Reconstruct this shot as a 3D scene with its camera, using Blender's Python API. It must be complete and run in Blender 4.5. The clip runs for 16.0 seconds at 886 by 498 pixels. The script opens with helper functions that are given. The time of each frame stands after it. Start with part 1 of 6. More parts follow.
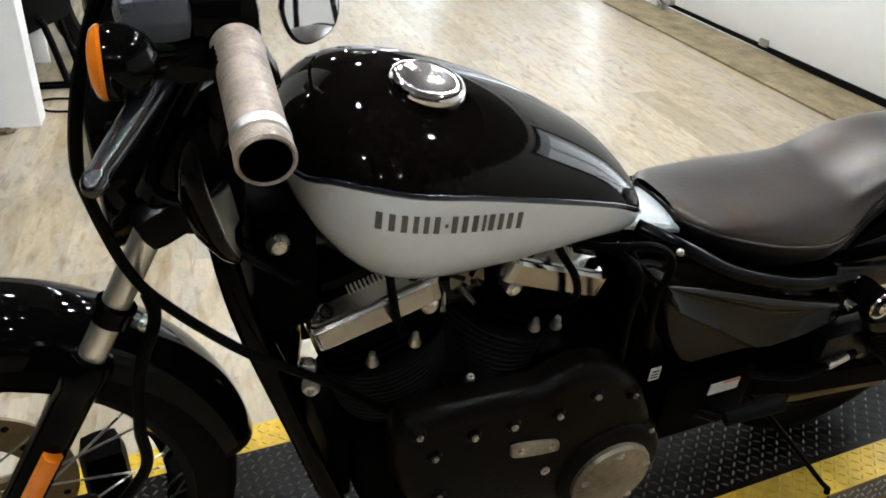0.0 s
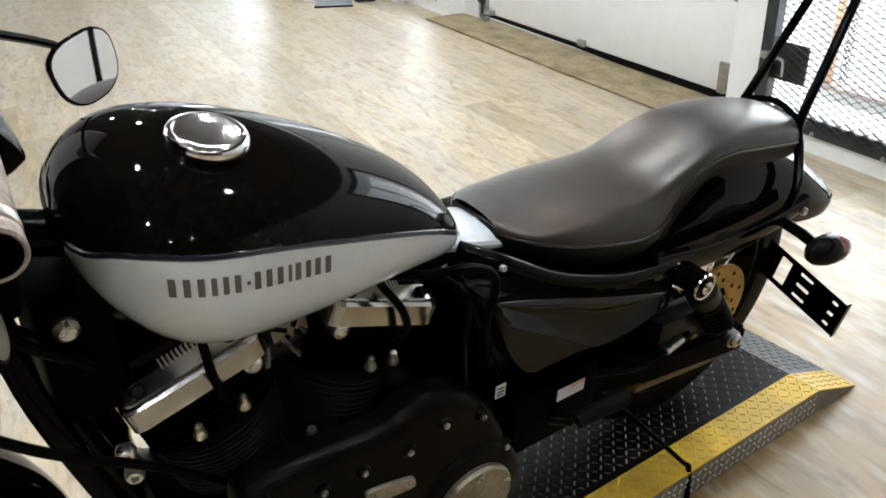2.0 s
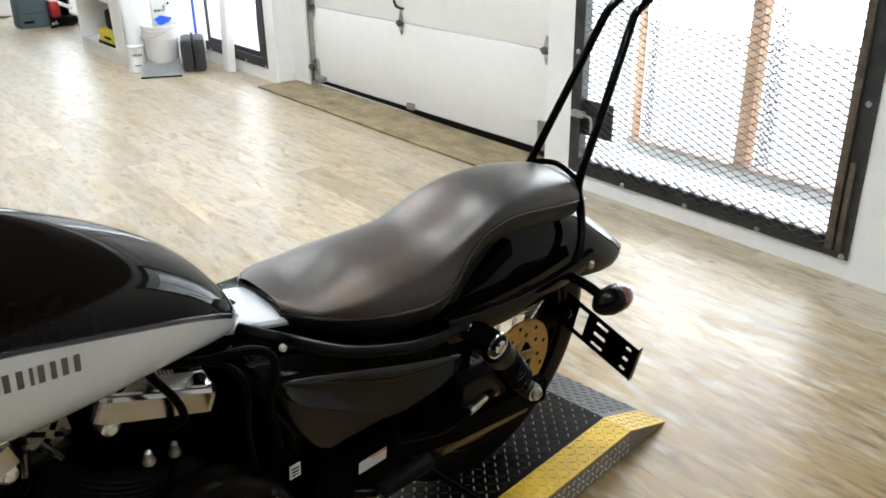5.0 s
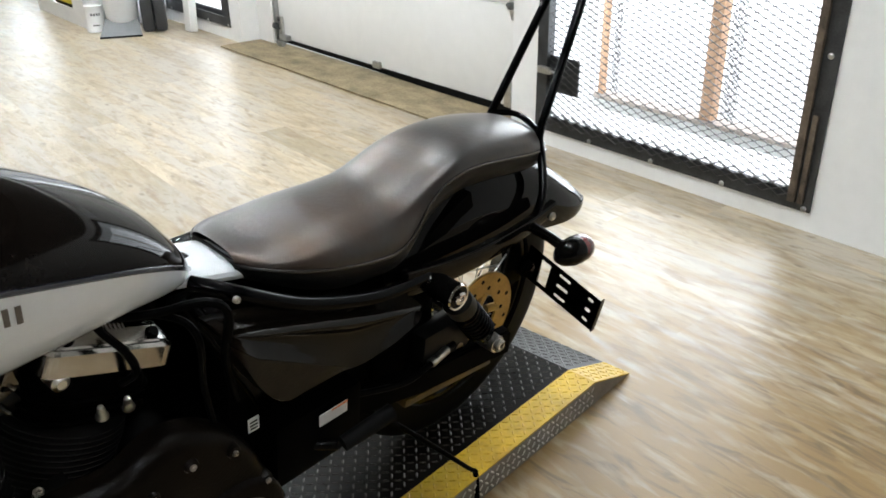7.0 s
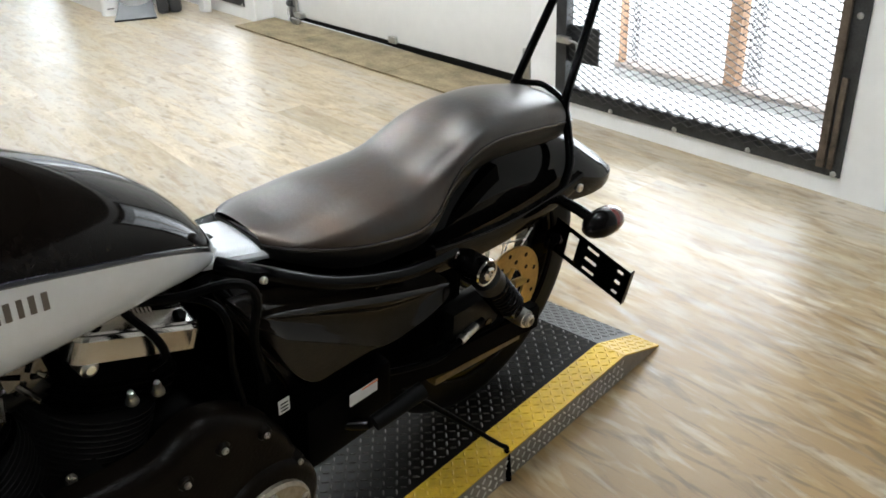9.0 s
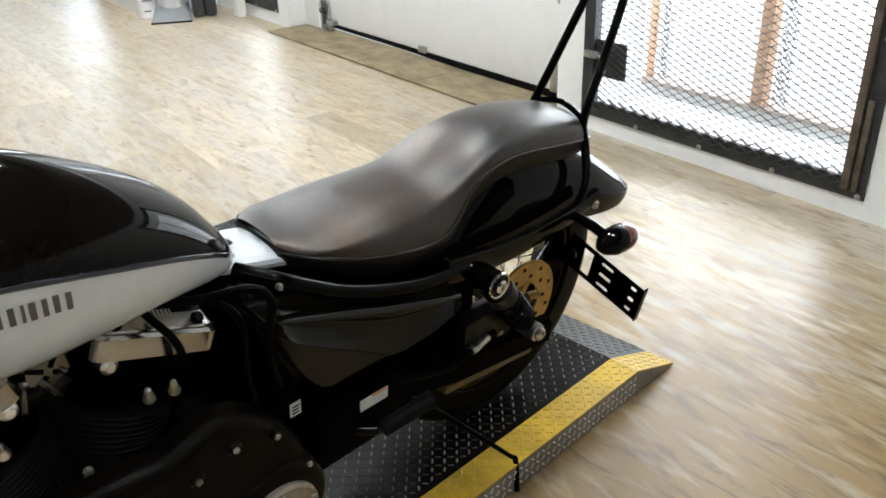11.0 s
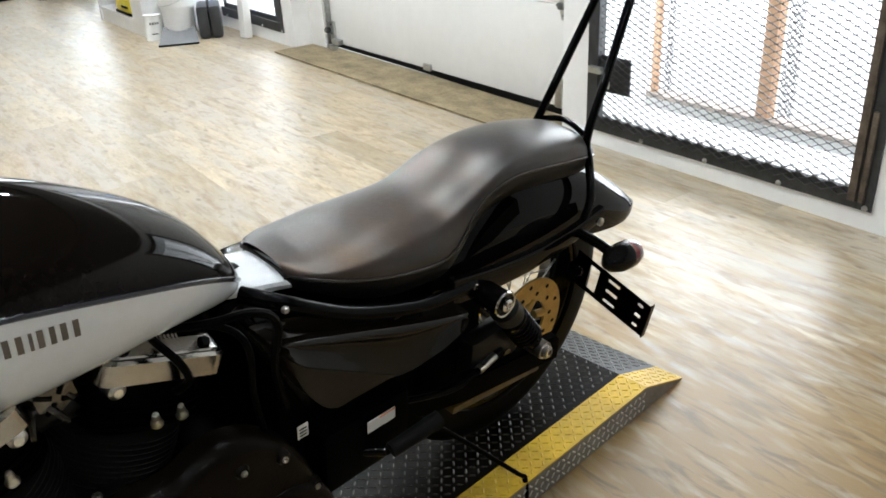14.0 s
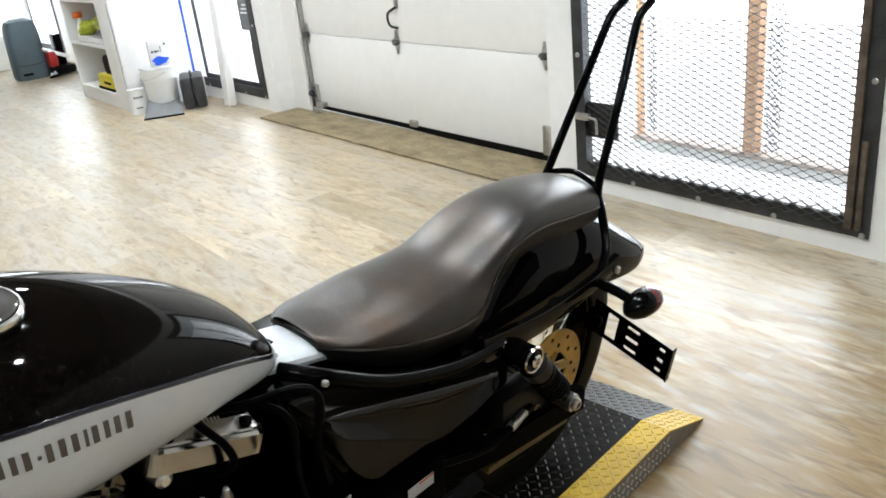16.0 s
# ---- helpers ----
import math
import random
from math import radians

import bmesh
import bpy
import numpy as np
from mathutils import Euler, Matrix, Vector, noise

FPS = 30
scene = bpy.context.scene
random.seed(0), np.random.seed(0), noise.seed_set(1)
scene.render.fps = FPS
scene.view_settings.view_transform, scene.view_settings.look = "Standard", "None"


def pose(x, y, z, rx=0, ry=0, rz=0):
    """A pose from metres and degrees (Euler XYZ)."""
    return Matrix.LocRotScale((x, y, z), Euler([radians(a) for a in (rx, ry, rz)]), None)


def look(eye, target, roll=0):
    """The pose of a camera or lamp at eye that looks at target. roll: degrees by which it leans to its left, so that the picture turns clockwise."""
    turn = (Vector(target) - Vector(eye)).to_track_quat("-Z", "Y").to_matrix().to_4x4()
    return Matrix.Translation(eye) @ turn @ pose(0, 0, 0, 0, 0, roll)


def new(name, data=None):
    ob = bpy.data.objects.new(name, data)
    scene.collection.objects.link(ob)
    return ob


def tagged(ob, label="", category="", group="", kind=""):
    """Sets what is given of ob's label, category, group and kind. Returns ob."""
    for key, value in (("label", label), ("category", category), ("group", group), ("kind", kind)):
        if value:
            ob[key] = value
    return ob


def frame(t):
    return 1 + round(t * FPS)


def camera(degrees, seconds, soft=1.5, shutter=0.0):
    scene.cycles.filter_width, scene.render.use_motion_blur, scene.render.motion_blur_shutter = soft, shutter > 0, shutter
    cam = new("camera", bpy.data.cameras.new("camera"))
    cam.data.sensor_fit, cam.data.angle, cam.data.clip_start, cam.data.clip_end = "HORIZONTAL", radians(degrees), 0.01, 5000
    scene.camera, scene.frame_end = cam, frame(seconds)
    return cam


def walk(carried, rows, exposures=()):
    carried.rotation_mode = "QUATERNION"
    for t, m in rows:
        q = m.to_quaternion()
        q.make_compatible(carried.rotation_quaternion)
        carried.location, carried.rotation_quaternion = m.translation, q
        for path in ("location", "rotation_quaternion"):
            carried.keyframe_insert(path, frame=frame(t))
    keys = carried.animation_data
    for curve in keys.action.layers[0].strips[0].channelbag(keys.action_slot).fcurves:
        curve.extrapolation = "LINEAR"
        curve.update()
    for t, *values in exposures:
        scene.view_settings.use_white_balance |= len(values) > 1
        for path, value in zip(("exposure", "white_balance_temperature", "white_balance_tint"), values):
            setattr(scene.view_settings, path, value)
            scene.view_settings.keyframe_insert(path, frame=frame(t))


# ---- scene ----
cam = camera(56.7, 16.0, soft=1.7)
PATH = [
    (0, (0.0, 0.0, 1.248), (0.49, 1.68, 0.28), 1.9),
    (0.5, (0.013, -0.001, 1.249), (0.598, 1.656, 0.294), -0.7),
    (1, (0.027, 0.0, 1.249), (0.684, 1.637, 0.307), -0.1),
    (1.5, (0.05, 0.008, 1.249), (0.789, 1.616, 0.317), -0.3),
    (2, (0.071, 0.013, 1.252), (0.865, 1.6, 0.33), -1.7),
    (2.5, (0.108, -0.002, 1.259), (1.047, 1.531, 0.384), -0.6),
    (3, (0.145, -0.022, 1.277), (1.217, 1.464, 0.476), -1.3),
    (3.5, (0.156, -0.035, 1.28), (1.264, 1.434, 0.498), -1.6),
    (3.7, (0.164, -0.038, 1.282), (1.291, 1.417, 0.5), -1.9),
    (5.8, (0.16, -0.055, 1.265), (1.262, 1.386, 0.423), -0.2),
    (6, (0.163, -0.059, 1.263), (1.276, 1.357, 0.394), -0.6),
    (6.5, (0.173, -0.07, 1.263), (1.33, 1.326, 0.419), -0.7),
    (7, (0.18, -0.058, 1.253), (1.321, 1.327, 0.369), -0.9),
    (7.5, (0.193, -0.052, 1.256), (1.344, 1.347, 0.408), -2.9),
    (8, (0.192, -0.051, 1.255), (1.356, 1.337, 0.407), -4.4),
    (8.5, (0.181, -0.039, 1.246), (1.304, 1.356, 0.355), -4.8),
    (9, (0.184, -0.032, 1.241), (1.271, 1.363, 0.306), -3.0),
    (9.2, (0.192, -0.036, 1.248), (1.291, 1.364, 0.335), -2.9),
    (11.3, (0.183, -0.062, 1.26), (1.214, 1.385, 0.342), -2.3),
    (11.5, (0.181, -0.063, 1.259), (1.208, 1.392, 0.348), -2.9),
    (12, (0.179, -0.072, 1.258), (1.193, 1.39, 0.344), -3.5),
    (12.5, (0.184, -0.074, 1.259), (1.167, 1.4, 0.331), -5.2),
    (13, (0.185, -0.074, 1.269), (1.176, 1.415, 0.373), -5.0),
    (13.5, (0.187, -0.07, 1.27), (1.208, 1.403, 0.381), -3.8),
    (14, (0.19, -0.065, 1.268), (1.228, 1.4, 0.386), -3.1),
    (14.5, (0.206, -0.056, 1.269), (1.258, 1.426, 0.434), -5.3),
    (15, (0.211, -0.05, 1.267), (1.28, 1.424, 0.438), -4.7),
    (15.5, (0.203, -0.034, 1.265), (1.288, 1.416, 0.416), -4.6),
    (16, (0.144, -0.027, 1.291), (1.246, 1.453, 0.517), -6.4),
]
walk(cam, [(t, look(eye, target, roll)) for t, eye, target, roll in PATH])

# ---- light ----
world = bpy.data.worlds.new("world")
scene.world = world
world.use_nodes = True
_sky = world.node_tree.nodes.new("ShaderNodeTexSky")
_sky.sky_type = "NISHITA"
_sky.sun_disc = False
_sky.sun_elevation, _sky.sun_rotation = radians(35), radians(60)
world.node_tree.links.new(_sky.outputs[0], world.node_tree.nodes["Background"].inputs[0])
world.node_tree.nodes["Background"].inputs[1].default_value = 0.12
_sun = bpy.data.lights.new("sun", "SUN")
_sun.energy, _sun.angle, _sun.color = 1.0, radians(15), (1, 0.96, 0.9)
new("sun", _sun).matrix_world = look((12, 4, 9), (3, 3, 0))


def area(name, m, w, h, watts, color=(1, 1, 1)):
    d = bpy.data.lights.new(name, "AREA")
    d.shape, d.size, d.size_y, d.energy, d.color = "RECTANGLE", w, h, watts, color
    ob = new(name, d)
    ob.matrix_world = m
    return ob


DAY = (0.76, 0.90, 1.0)
area("daylight_mesh_door", look((3.02, 1.82, 1.25), (0, 1.82, 0.75)), 1.15, 2.0, 22, (0.84, 0.94, 1.0))
area("daylight_window", look((3.02, 6.2, 1.25), (0, 6.2, 0.75)), 1.05, 2.0, 7, DAY)
area("daylight_far_window", look((3.02, 11.35, 1.25), (0, 10.6, 0.75)), 0.95, 1.9, 60, DAY)


# ---- materials ----
def shift_by_object(n, l, mp):
    """Moves a texture by each object's own random number, so that alike pieces differ."""
    info, mul = n.new("ShaderNodeObjectInfo"), n.new("ShaderNodeVectorMath")
    mul.operation = "SCALE"
    mul.inputs[0].default_value = (37.0, 53.0, 11.0)
    l.new(info.outputs["Random"], mul.inputs["Scale"])
    l.new(mul.outputs[0], mp.inputs["Location"])


def mat(name, color, rough=0.5, metal=0.0, vary=0.12, scale=8.0, bump=0.0, bump_scale=60.0, coat=0.0, dark=None, spec=0.5, object_vary=0.0, stretch=(1, 1, 1), rough_vary=0.1):
    """A surface with two scales of variation in colour and gloss, and fine relief."""
    m = bpy.data.materials.new(name)
    m.use_nodes = True
    n, l = m.node_tree.nodes, m.node_tree.links
    b = n["Principled BSDF"]
    b.inputs["Metallic"].default_value = metal
    b.inputs["Coat Weight"].default_value = coat
    b.inputs["Coat Roughness"].default_value = 0.03
    b.inputs["Specular IOR Level"].default_value = spec
    co = n.new("ShaderNodeTexCoord")
    mp = n.new("ShaderNodeMapping")
    mp.inputs["Scale"].default_value = stretch
    l.new(co.outputs["Object"], mp.inputs["Vector"])
    if object_vary:
        shift_by_object(n, l, mp)
    big, fine = n.new("ShaderNodeTexNoise"), n.new("ShaderNodeTexNoise")
    big.inputs["Scale"].default_value, big.inputs["Detail"].default_value = scale, 4
    fine.inputs["Scale"].default_value, fine.inputs["Detail"].default_value = scale * 9, 3
    for t in (big, fine):
        l.new(mp.outputs[0], t.inputs["Vector"])
    mix = n.new("ShaderNodeMath")
    mix.operation = "MULTIPLY_ADD"
    mix.inputs[1].default_value = 0.35
    l.new(fine.outputs[0], mix.inputs[0])
    sc = n.new("ShaderNodeMath")
    sc.operation = "MULTIPLY"
    sc.inputs[1].default_value = 0.65
    l.new(big.outputs[0], sc.inputs[0])
    l.new(sc.outputs[0], mix.inputs[2])
    ramp = n.new("ShaderNodeValToRGB")
    lo = dark if dark else tuple(c * (1 - 2 * vary) for c in color)
    hi = tuple(min(1, c * (1 + vary)) for c in color)
    ramp.color_ramp.elements[0].position, ramp.color_ramp.elements[0].color = 0.3, (*lo, 1)
    ramp.color_ramp.elements[1].position, ramp.color_ramp.elements[1].color = 0.7, (*hi, 1)
    l.new(mix.outputs[0], ramp.inputs[0])
    out = ramp.outputs[0]
    if object_vary:
        info, hsv = n.new("ShaderNodeObjectInfo"), n.new("ShaderNodeHueSaturation")
        mr = n.new("ShaderNodeMapRange")
        mr.inputs["To Min"].default_value, mr.inputs["To Max"].default_value = 1 - object_vary, 1 + object_vary
        l.new(info.outputs["Random"], mr.inputs[0])
        l.new(mr.outputs[0], hsv.inputs["Value"])
        l.new(out, hsv.inputs["Color"])
        out = hsv.outputs[0]
    l.new(out, b.inputs["Base Color"])
    rr = n.new("ShaderNodeMapRange")
    rr.inputs["To Min"].default_value, rr.inputs["To Max"].default_value = max(0.02, rough - rough_vary / 2), min(1, rough + rough_vary / 2)
    l.new(mix.outputs[0], rr.inputs[0])
    l.new(rr.outputs[0], b.inputs["Roughness"])
    if bump:
        bn, bp = n.new("ShaderNodeTexNoise"), n.new("ShaderNodeBump")
        bn.inputs["Scale"].default_value, bn.inputs["Detail"].default_value = bump_scale, 4
        bp.inputs["Strength"].default_value, bp.inputs["Distance"].default_value = bump, 0.002
        l.new(mp.outputs[0], bn.inputs["Vector"])
        l.new(bn.outputs[0], bp.inputs["Height"])
        l.new(bp.outputs[0], b.inputs["Normal"])
    return m


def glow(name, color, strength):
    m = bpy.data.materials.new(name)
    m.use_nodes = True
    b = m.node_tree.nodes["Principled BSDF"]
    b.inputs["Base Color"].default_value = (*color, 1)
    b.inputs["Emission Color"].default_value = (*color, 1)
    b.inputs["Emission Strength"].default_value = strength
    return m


M_WALL = mat("white_wall_paint", (0.86, 0.86, 0.855), 0.55, vary=0.03, scale=2.5, bump=0.15, bump_scale=90)
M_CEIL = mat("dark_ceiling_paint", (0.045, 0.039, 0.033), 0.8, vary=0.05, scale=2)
# unseen walls, made dark brown so the black paint mirrors little
M_DARKROOM = mat("unseen_wall_dark_brown", (0.038, 0.033, 0.028), 0.7, vary=0.06, scale=1.5)
M_DOORPANEL = mat("garage_door_paint", (0.84, 0.835, 0.82), 0.42, vary=0.03, scale=1.5, bump=0.08, bump_scale=120)
M_STEEL = mat("galvanised_steel", (0.55, 0.55, 0.54), 0.4, 1.0, vary=0.15, scale=30)
M_RUBBER = mat("black_rubber", (0.004, 0.004, 0.004), 0.6, vary=0.2, scale=20, spec=0.08)
M_FRAME = mat("dark_painted_steel_angle", (0.045, 0.047, 0.05), 0.5, 0.3, vary=0.3, scale=14, bump=0.1)
M_MESH = mat("weathered_expanded_metal", (0.09, 0.09, 0.09), 0.55, 0.5, vary=0.25, scale=20)
M_RUST = mat("rusty_brown_steel", (0.13, 0.10, 0.075), 0.65, 0.2, vary=0.35, scale=25, bump=0.2)
M_OSB = mat("worn_plywood", (0.27, 0.215, 0.13), 0.65, vary=0.3, scale=7, bump=0.3, bump_scale=40, spec=0.2, dark=(0.11, 0.085, 0.05), stretch=(1.5, 0.8, 1))
M_TIMBER = mat("raw_timber", (0.66, 0.41, 0.26), 0.7, vary=0.15, scale=6, stretch=(3, 3, 0.4))
M_GREYWOOD = mat("weathered_sill", (0.58, 0.50, 0.44), 0.8, vary=0.25, scale=9)
M_SILLPAINT = mat("bright_gap_white", (0.82, 0.82, 0.81), 0.6, vary=0.05, scale=6)
M_CONCRETE = mat("pale_concrete_outside", (0.62, 0.62, 0.61), 0.9, vary=0.1, scale=5)


def plank_material():
    """Printed oak: long grain streaks, grey wash, brown patches and one worn stain by the platform, widened to carry
    warm lamp light.
    """
    m = mat("vinyl_oak_plank", (0.475, 0.395, 0.272), 0.5, vary=0.16, scale=3.4, bump=0.1, bump_scale=35, spec=0.05, stretch=(3.6, 0.9, 1), dark=(0.33, 0.25, 0.14), object_vary=0.12, rough_vary=0.2)
    n, l = m.node_tree.nodes, m.node_tree.links
    b = n["Principled BSDF"]
    b.inputs["Coat Weight"].default_value, b.inputs["Coat Roughness"].default_value = 1.0, 0.375
    b.inputs["Coat IOR"].default_value = 1.6
    co = n.new("ShaderNodeTexCoord")

    def wash(scale, stretch, lo, hi, amount, color, detail=6):
        mp = n.new("ShaderNodeMapping")
        mp.inputs["Scale"].default_value = stretch
        l.new(co.outputs["Object"], mp.inputs["Vector"])
        shift_by_object(n, l, mp)
        t = n.new("ShaderNodeTexNoise")
        t.inputs["Scale"].default_value, t.inputs["Detail"].default_value, t.inputs["Distortion"].default_value = scale, detail, 0.5
        l.new(mp.outputs[0], t.inputs["Vector"])
        mr = n.new("ShaderNodeMapRange")
        mr.inputs["From Min"].default_value, mr.inputs["From Max"].default_value = lo, hi
        mr.inputs["To Max"].default_value = amount
        l.new(t.outputs[0], mr.inputs[0])
        over(mr.outputs[0], color)

    def over(fac, color):
        mx = n.new("ShaderNodeMix")
        mx.data_type = "RGBA"
        l.new(fac, mx.inputs["Factor"])
        l.new(b.inputs["Base Color"].links[0].from_socket, mx.inputs["A"])
        mx.inputs["B"].default_value = (*color, 1)
        l.new(mx.outputs["Result"], b.inputs["Base Color"])

    wash(3.4, (4.2, 0.7, 1), 0.48, 0.62, 0.42, (0.24, 0.17, 0.085), 3)
    wash(3.0, (3.6, 0.62, 1), 0.43, 0.60, 0.55, (0.40, 0.375, 0.335), 3)
    wash(8.0, (2.6, 0.75, 1), 0.52, 0.68, 0.34, (0.19, 0.13, 0.07), 4)
    wash(5.0, (3.2, 0.7, 1), 0.52, 0.70, 0.36, (0.46, 0.42, 0.35), 3)
    wash(30.0, (1.5, 0.6, 1), 0.58, 0.70, 0.38, (0.15, 0.10, 0.055), 3)
    # each plank has a tone of its own
    info, tone, hue, sat = n.new("ShaderNodeObjectInfo"), n.new("ShaderNodeMapRange"), n.new("ShaderNodeHueSaturation"), n.new("ShaderNodeMapRange")
    tone.inputs["To Min"].default_value, tone.inputs["To Max"].default_value = 0.91, 1.06
    sat.inputs["To Min"].default_value, sat.inputs["To Max"].default_value = 1.1, 0.93
    l.new(info.outputs["Random"], tone.inputs[0])
    l.new(info.outputs["Random"], sat.inputs[0])
    l.new(tone.outputs[0], hue.inputs["Value"])
    l.new(sat.outputs[0], hue.inputs["Saturation"])
    l.new(b.inputs["Base Color"].links[0].from_socket, hue.inputs["Color"])
    l.new(hue.outputs[0], b.inputs["Base Color"])
    # small dark knots
    kn, km, kr = n.new("ShaderNodeTexVoronoi"), n.new("ShaderNodeMapping"), n.new("ShaderNodeMapRange")
    km.inputs["Scale"].default_value = (1.6, 0.8, 1)
    kn.inputs["Scale"].default_value = 5.0
    l.new(co.outputs["Object"], km.inputs["Vector"])
    shift_by_object(n, l, km)
    l.new(km.outputs[0], kn.inputs["Vector"])
    kr.inputs["From Min"].default_value, kr.inputs["From Max"].default_value = 0.10, 0.03
    kr.inputs["To Max"].default_value = 0.75
    l.new(kn.outputs["Distance"], kr.inputs[0])
    over(kr.outputs[0], (0.13, 0.085, 0.045))
    # its wide reach and golden colour also paint in the foreground's warm light
    # worn brown stain on the floor
    geo, sep = n.new("ShaderNodeNewGeometry"), n.new("ShaderNodeVectorMath")
    sep.operation = "DISTANCE"
    sep.inputs[1].default_value = (1.45, 0.62, 0)
    l.new(geo.outputs["Position"], sep.inputs[0])
    t = n.new("ShaderNodeTexNoise")
    t.inputs["Scale"].default_value, t.inputs["Detail"].default_value, t.inputs["Distortion"].default_value = 9.0, 7, 0.5
    grain = n.new("ShaderNodeMapping")
    grain.inputs["Scale"].default_value = (3.0, 0.65, 1)
    l.new(geo.outputs["Position"], grain.inputs["Vector"])
    l.new(grain.outputs[0], t.inputs["Vector"])
    near, mul = n.new("ShaderNodeMapRange"), n.new("ShaderNodeMath")
    near.inputs["From Min"].default_value, near.inputs["From Max"].default_value = 0.2, 1.35
    near.inputs["To Min"].default_value, near.inputs["To Max"].default_value = 0.26, -0.06
    l.new(sep.outputs["Value"], near.inputs[0])
    mul.operation = "ADD"
    l.new(near.outputs[0], mul.inputs[0])
    l.new(t.outputs[0], mul.inputs[1])
    mr = n.new("ShaderNodeMapRange")
    mr.inputs["From Min"].default_value, mr.inputs["From Max"].default_value, mr.inputs["To Max"].default_value = 0.46, 0.74, 0.9
    l.new(mul.outputs[0], mr.inputs[0])
    over(mr.outputs[0], (0.245, 0.145, 0.042))
    # dark grain that shows where the wear layer is gone
    t2, g2, m2, p2 = n.new("ShaderNodeTexNoise"), n.new("ShaderNodeMapping"), n.new("ShaderNodeMapRange"), n.new("ShaderNodeMath")
    g2.inputs["Scale"].default_value, g2.inputs["Rotation"].default_value = (3.6, 0.8, 1), (0, 0, 0.06)
    t2.inputs["Scale"].default_value, t2.inputs["Detail"].default_value, t2.inputs["Distortion"].default_value = 7.0, 6, 1.2
    l.new(geo.outputs["Position"], g2.inputs["Vector"])
    l.new(g2.outputs[0], t2.inputs["Vector"])
    m2.inputs["From Min"].default_value, m2.inputs["From Max"].default_value, m2.inputs["To Max"].default_value = 0.49, 0.64, 0.7
    l.new(t2.outputs[0], m2.inputs[0])
    p2.operation = "MULTIPLY"
    l.new(m2.outputs[0], p2.inputs[0])
    l.new(mr.outputs[0], p2.inputs[1])
    over(p2.outputs[0], (0.085, 0.052, 0.022))
    return m


M_PLANK = plank_material()


# ---- building helpers ----
def put(bm, name, material, parent=None, label="", smooth=False, **tags):
    """Links a bmesh as one mesh object, under a parent if there is one."""
    if smooth:
        for f in bm.faces:
            f.smooth = True
    me = bpy.data.meshes.new(name)
    bm.to_mesh(me)
    bm.free()
    for m in material if isinstance(material, (list, tuple)) else (material,):
        me.materials.append(m)
    ob = new(name, me)
    if parent:
        ob.parent = parent
    if smooth:
        sharp(me)
    return tagged(ob, label, **tags)


def sharp(me, degrees=38):
    me.set_sharp_from_angle(angle=radians(degrees))


def part(name, bm, material, parent, label="", smooth=True):
    return put(bm, name, material, parent, label, smooth)


def thing(name, label, category, m=None, group=""):
    ob = new(name)
    ob.empty_display_size = 0.1
    if m is not None:
        ob.matrix_world = m
    return tagged(ob, label, category, group)


def box(bm, lo, hi, bevel=0.0, m=None, mi=0):
    v = [bm.verts.new((x, y, z)) for x in (lo[0], hi[0]) for y in (lo[1], hi[1]) for z in (lo[2], hi[2])]
    fs = [bm.faces.new([v[i] for i in q]) for q in ((0, 1, 3, 2), (4, 6, 7, 5), (0, 4, 5, 1), (2, 3, 7, 6), (0, 2, 6, 4), (1, 5, 7, 3))]
    for f in fs:
        f.material_index = mi
    geom = v
    if bevel:
        r = bmesh.ops.bevel(bm, geom=list({e for f in fs for e in f.edges}), offset=bevel, segments=2, affect="EDGES", profile=0.6, material=-1)
        geom = list({w for f in r["faces"] for w in f.verts} | {w for w in v if w.is_valid})
    if m is not None:
        bmesh.ops.transform(bm, matrix=m, verts=geom)
    return geom


def boxed(lo, hi, bevel=0.0, m=None):
    bm = bmesh.new()
    box(bm, lo, hi, bevel, m)
    return bm


def ring_loft(bm, rings, closed=True, cap=True, mi=0):
    """Skins a list of equal rings of points."""
    vs = [[bm.verts.new(p) for p in r] for r in rings]
    n = len(vs[0])
    for a, b in zip(vs, vs[1:]):
        for i in range(n if closed else n - 1):
            j = (i + 1) % n
            f = bm.faces.new((a[i], a[j], b[j], b[i]))
            f.material_index = mi
    if cap and closed:
        for r, flip in ((vs[0], True), (vs[-1], False)):
            f = bm.faces.new(r[::-1] if flip else r)
            f.material_index = mi
    return vs


def tube(bm, pts, r, sides=10, mi=0, cap=True, samples=0):
    """A round tube along points; r one radius or one for each point. samples: smooths the way with a spline."""
    pts = [Vector(p) for p in pts]
    rs = list(r) if isinstance(r, (list, tuple)) else [r] * len(pts)
    if samples:
        q, qr = [], []
        for i in range(len(pts) - 1):
            p0, p1, p2, p3 = pts[max(i - 1, 0)], pts[i], pts[i + 1], pts[min(i + 2, len(pts) - 1)]
            for k in range(samples):
                t = k / samples
                q.append(0.5 * (2 * p1 + (p2 - p0) * t + (2 * p0 - 5 * p1 + 4 * p2 - p3) * t * t + (3 * p1 - p0 - 3 * p2 + p3) * t**3))
                qr.append(rs[i] * (1 - t) + rs[i + 1] * t)
        pts, rs = q + [pts[-1]], qr + [rs[-1]]
    rings = []
    u = None
    for i, p in enumerate(pts):
        d = (pts[min(i + 1, len(pts) - 1)] - pts[max(i - 1, 0)]).normalized()
        if u is None:
            u = d.orthogonal().normalized()
        else:
            u = (u - d * u.dot(d)).normalized()
        w = d.cross(u)
        rings.append([p + rs[i] * (math.cos(2 * math.pi * k / sides) * u + math.sin(2 * math.pi * k / sides) * w) for k in range(sides)])
    ring_loft(bm, rings, cap=cap, mi=mi)


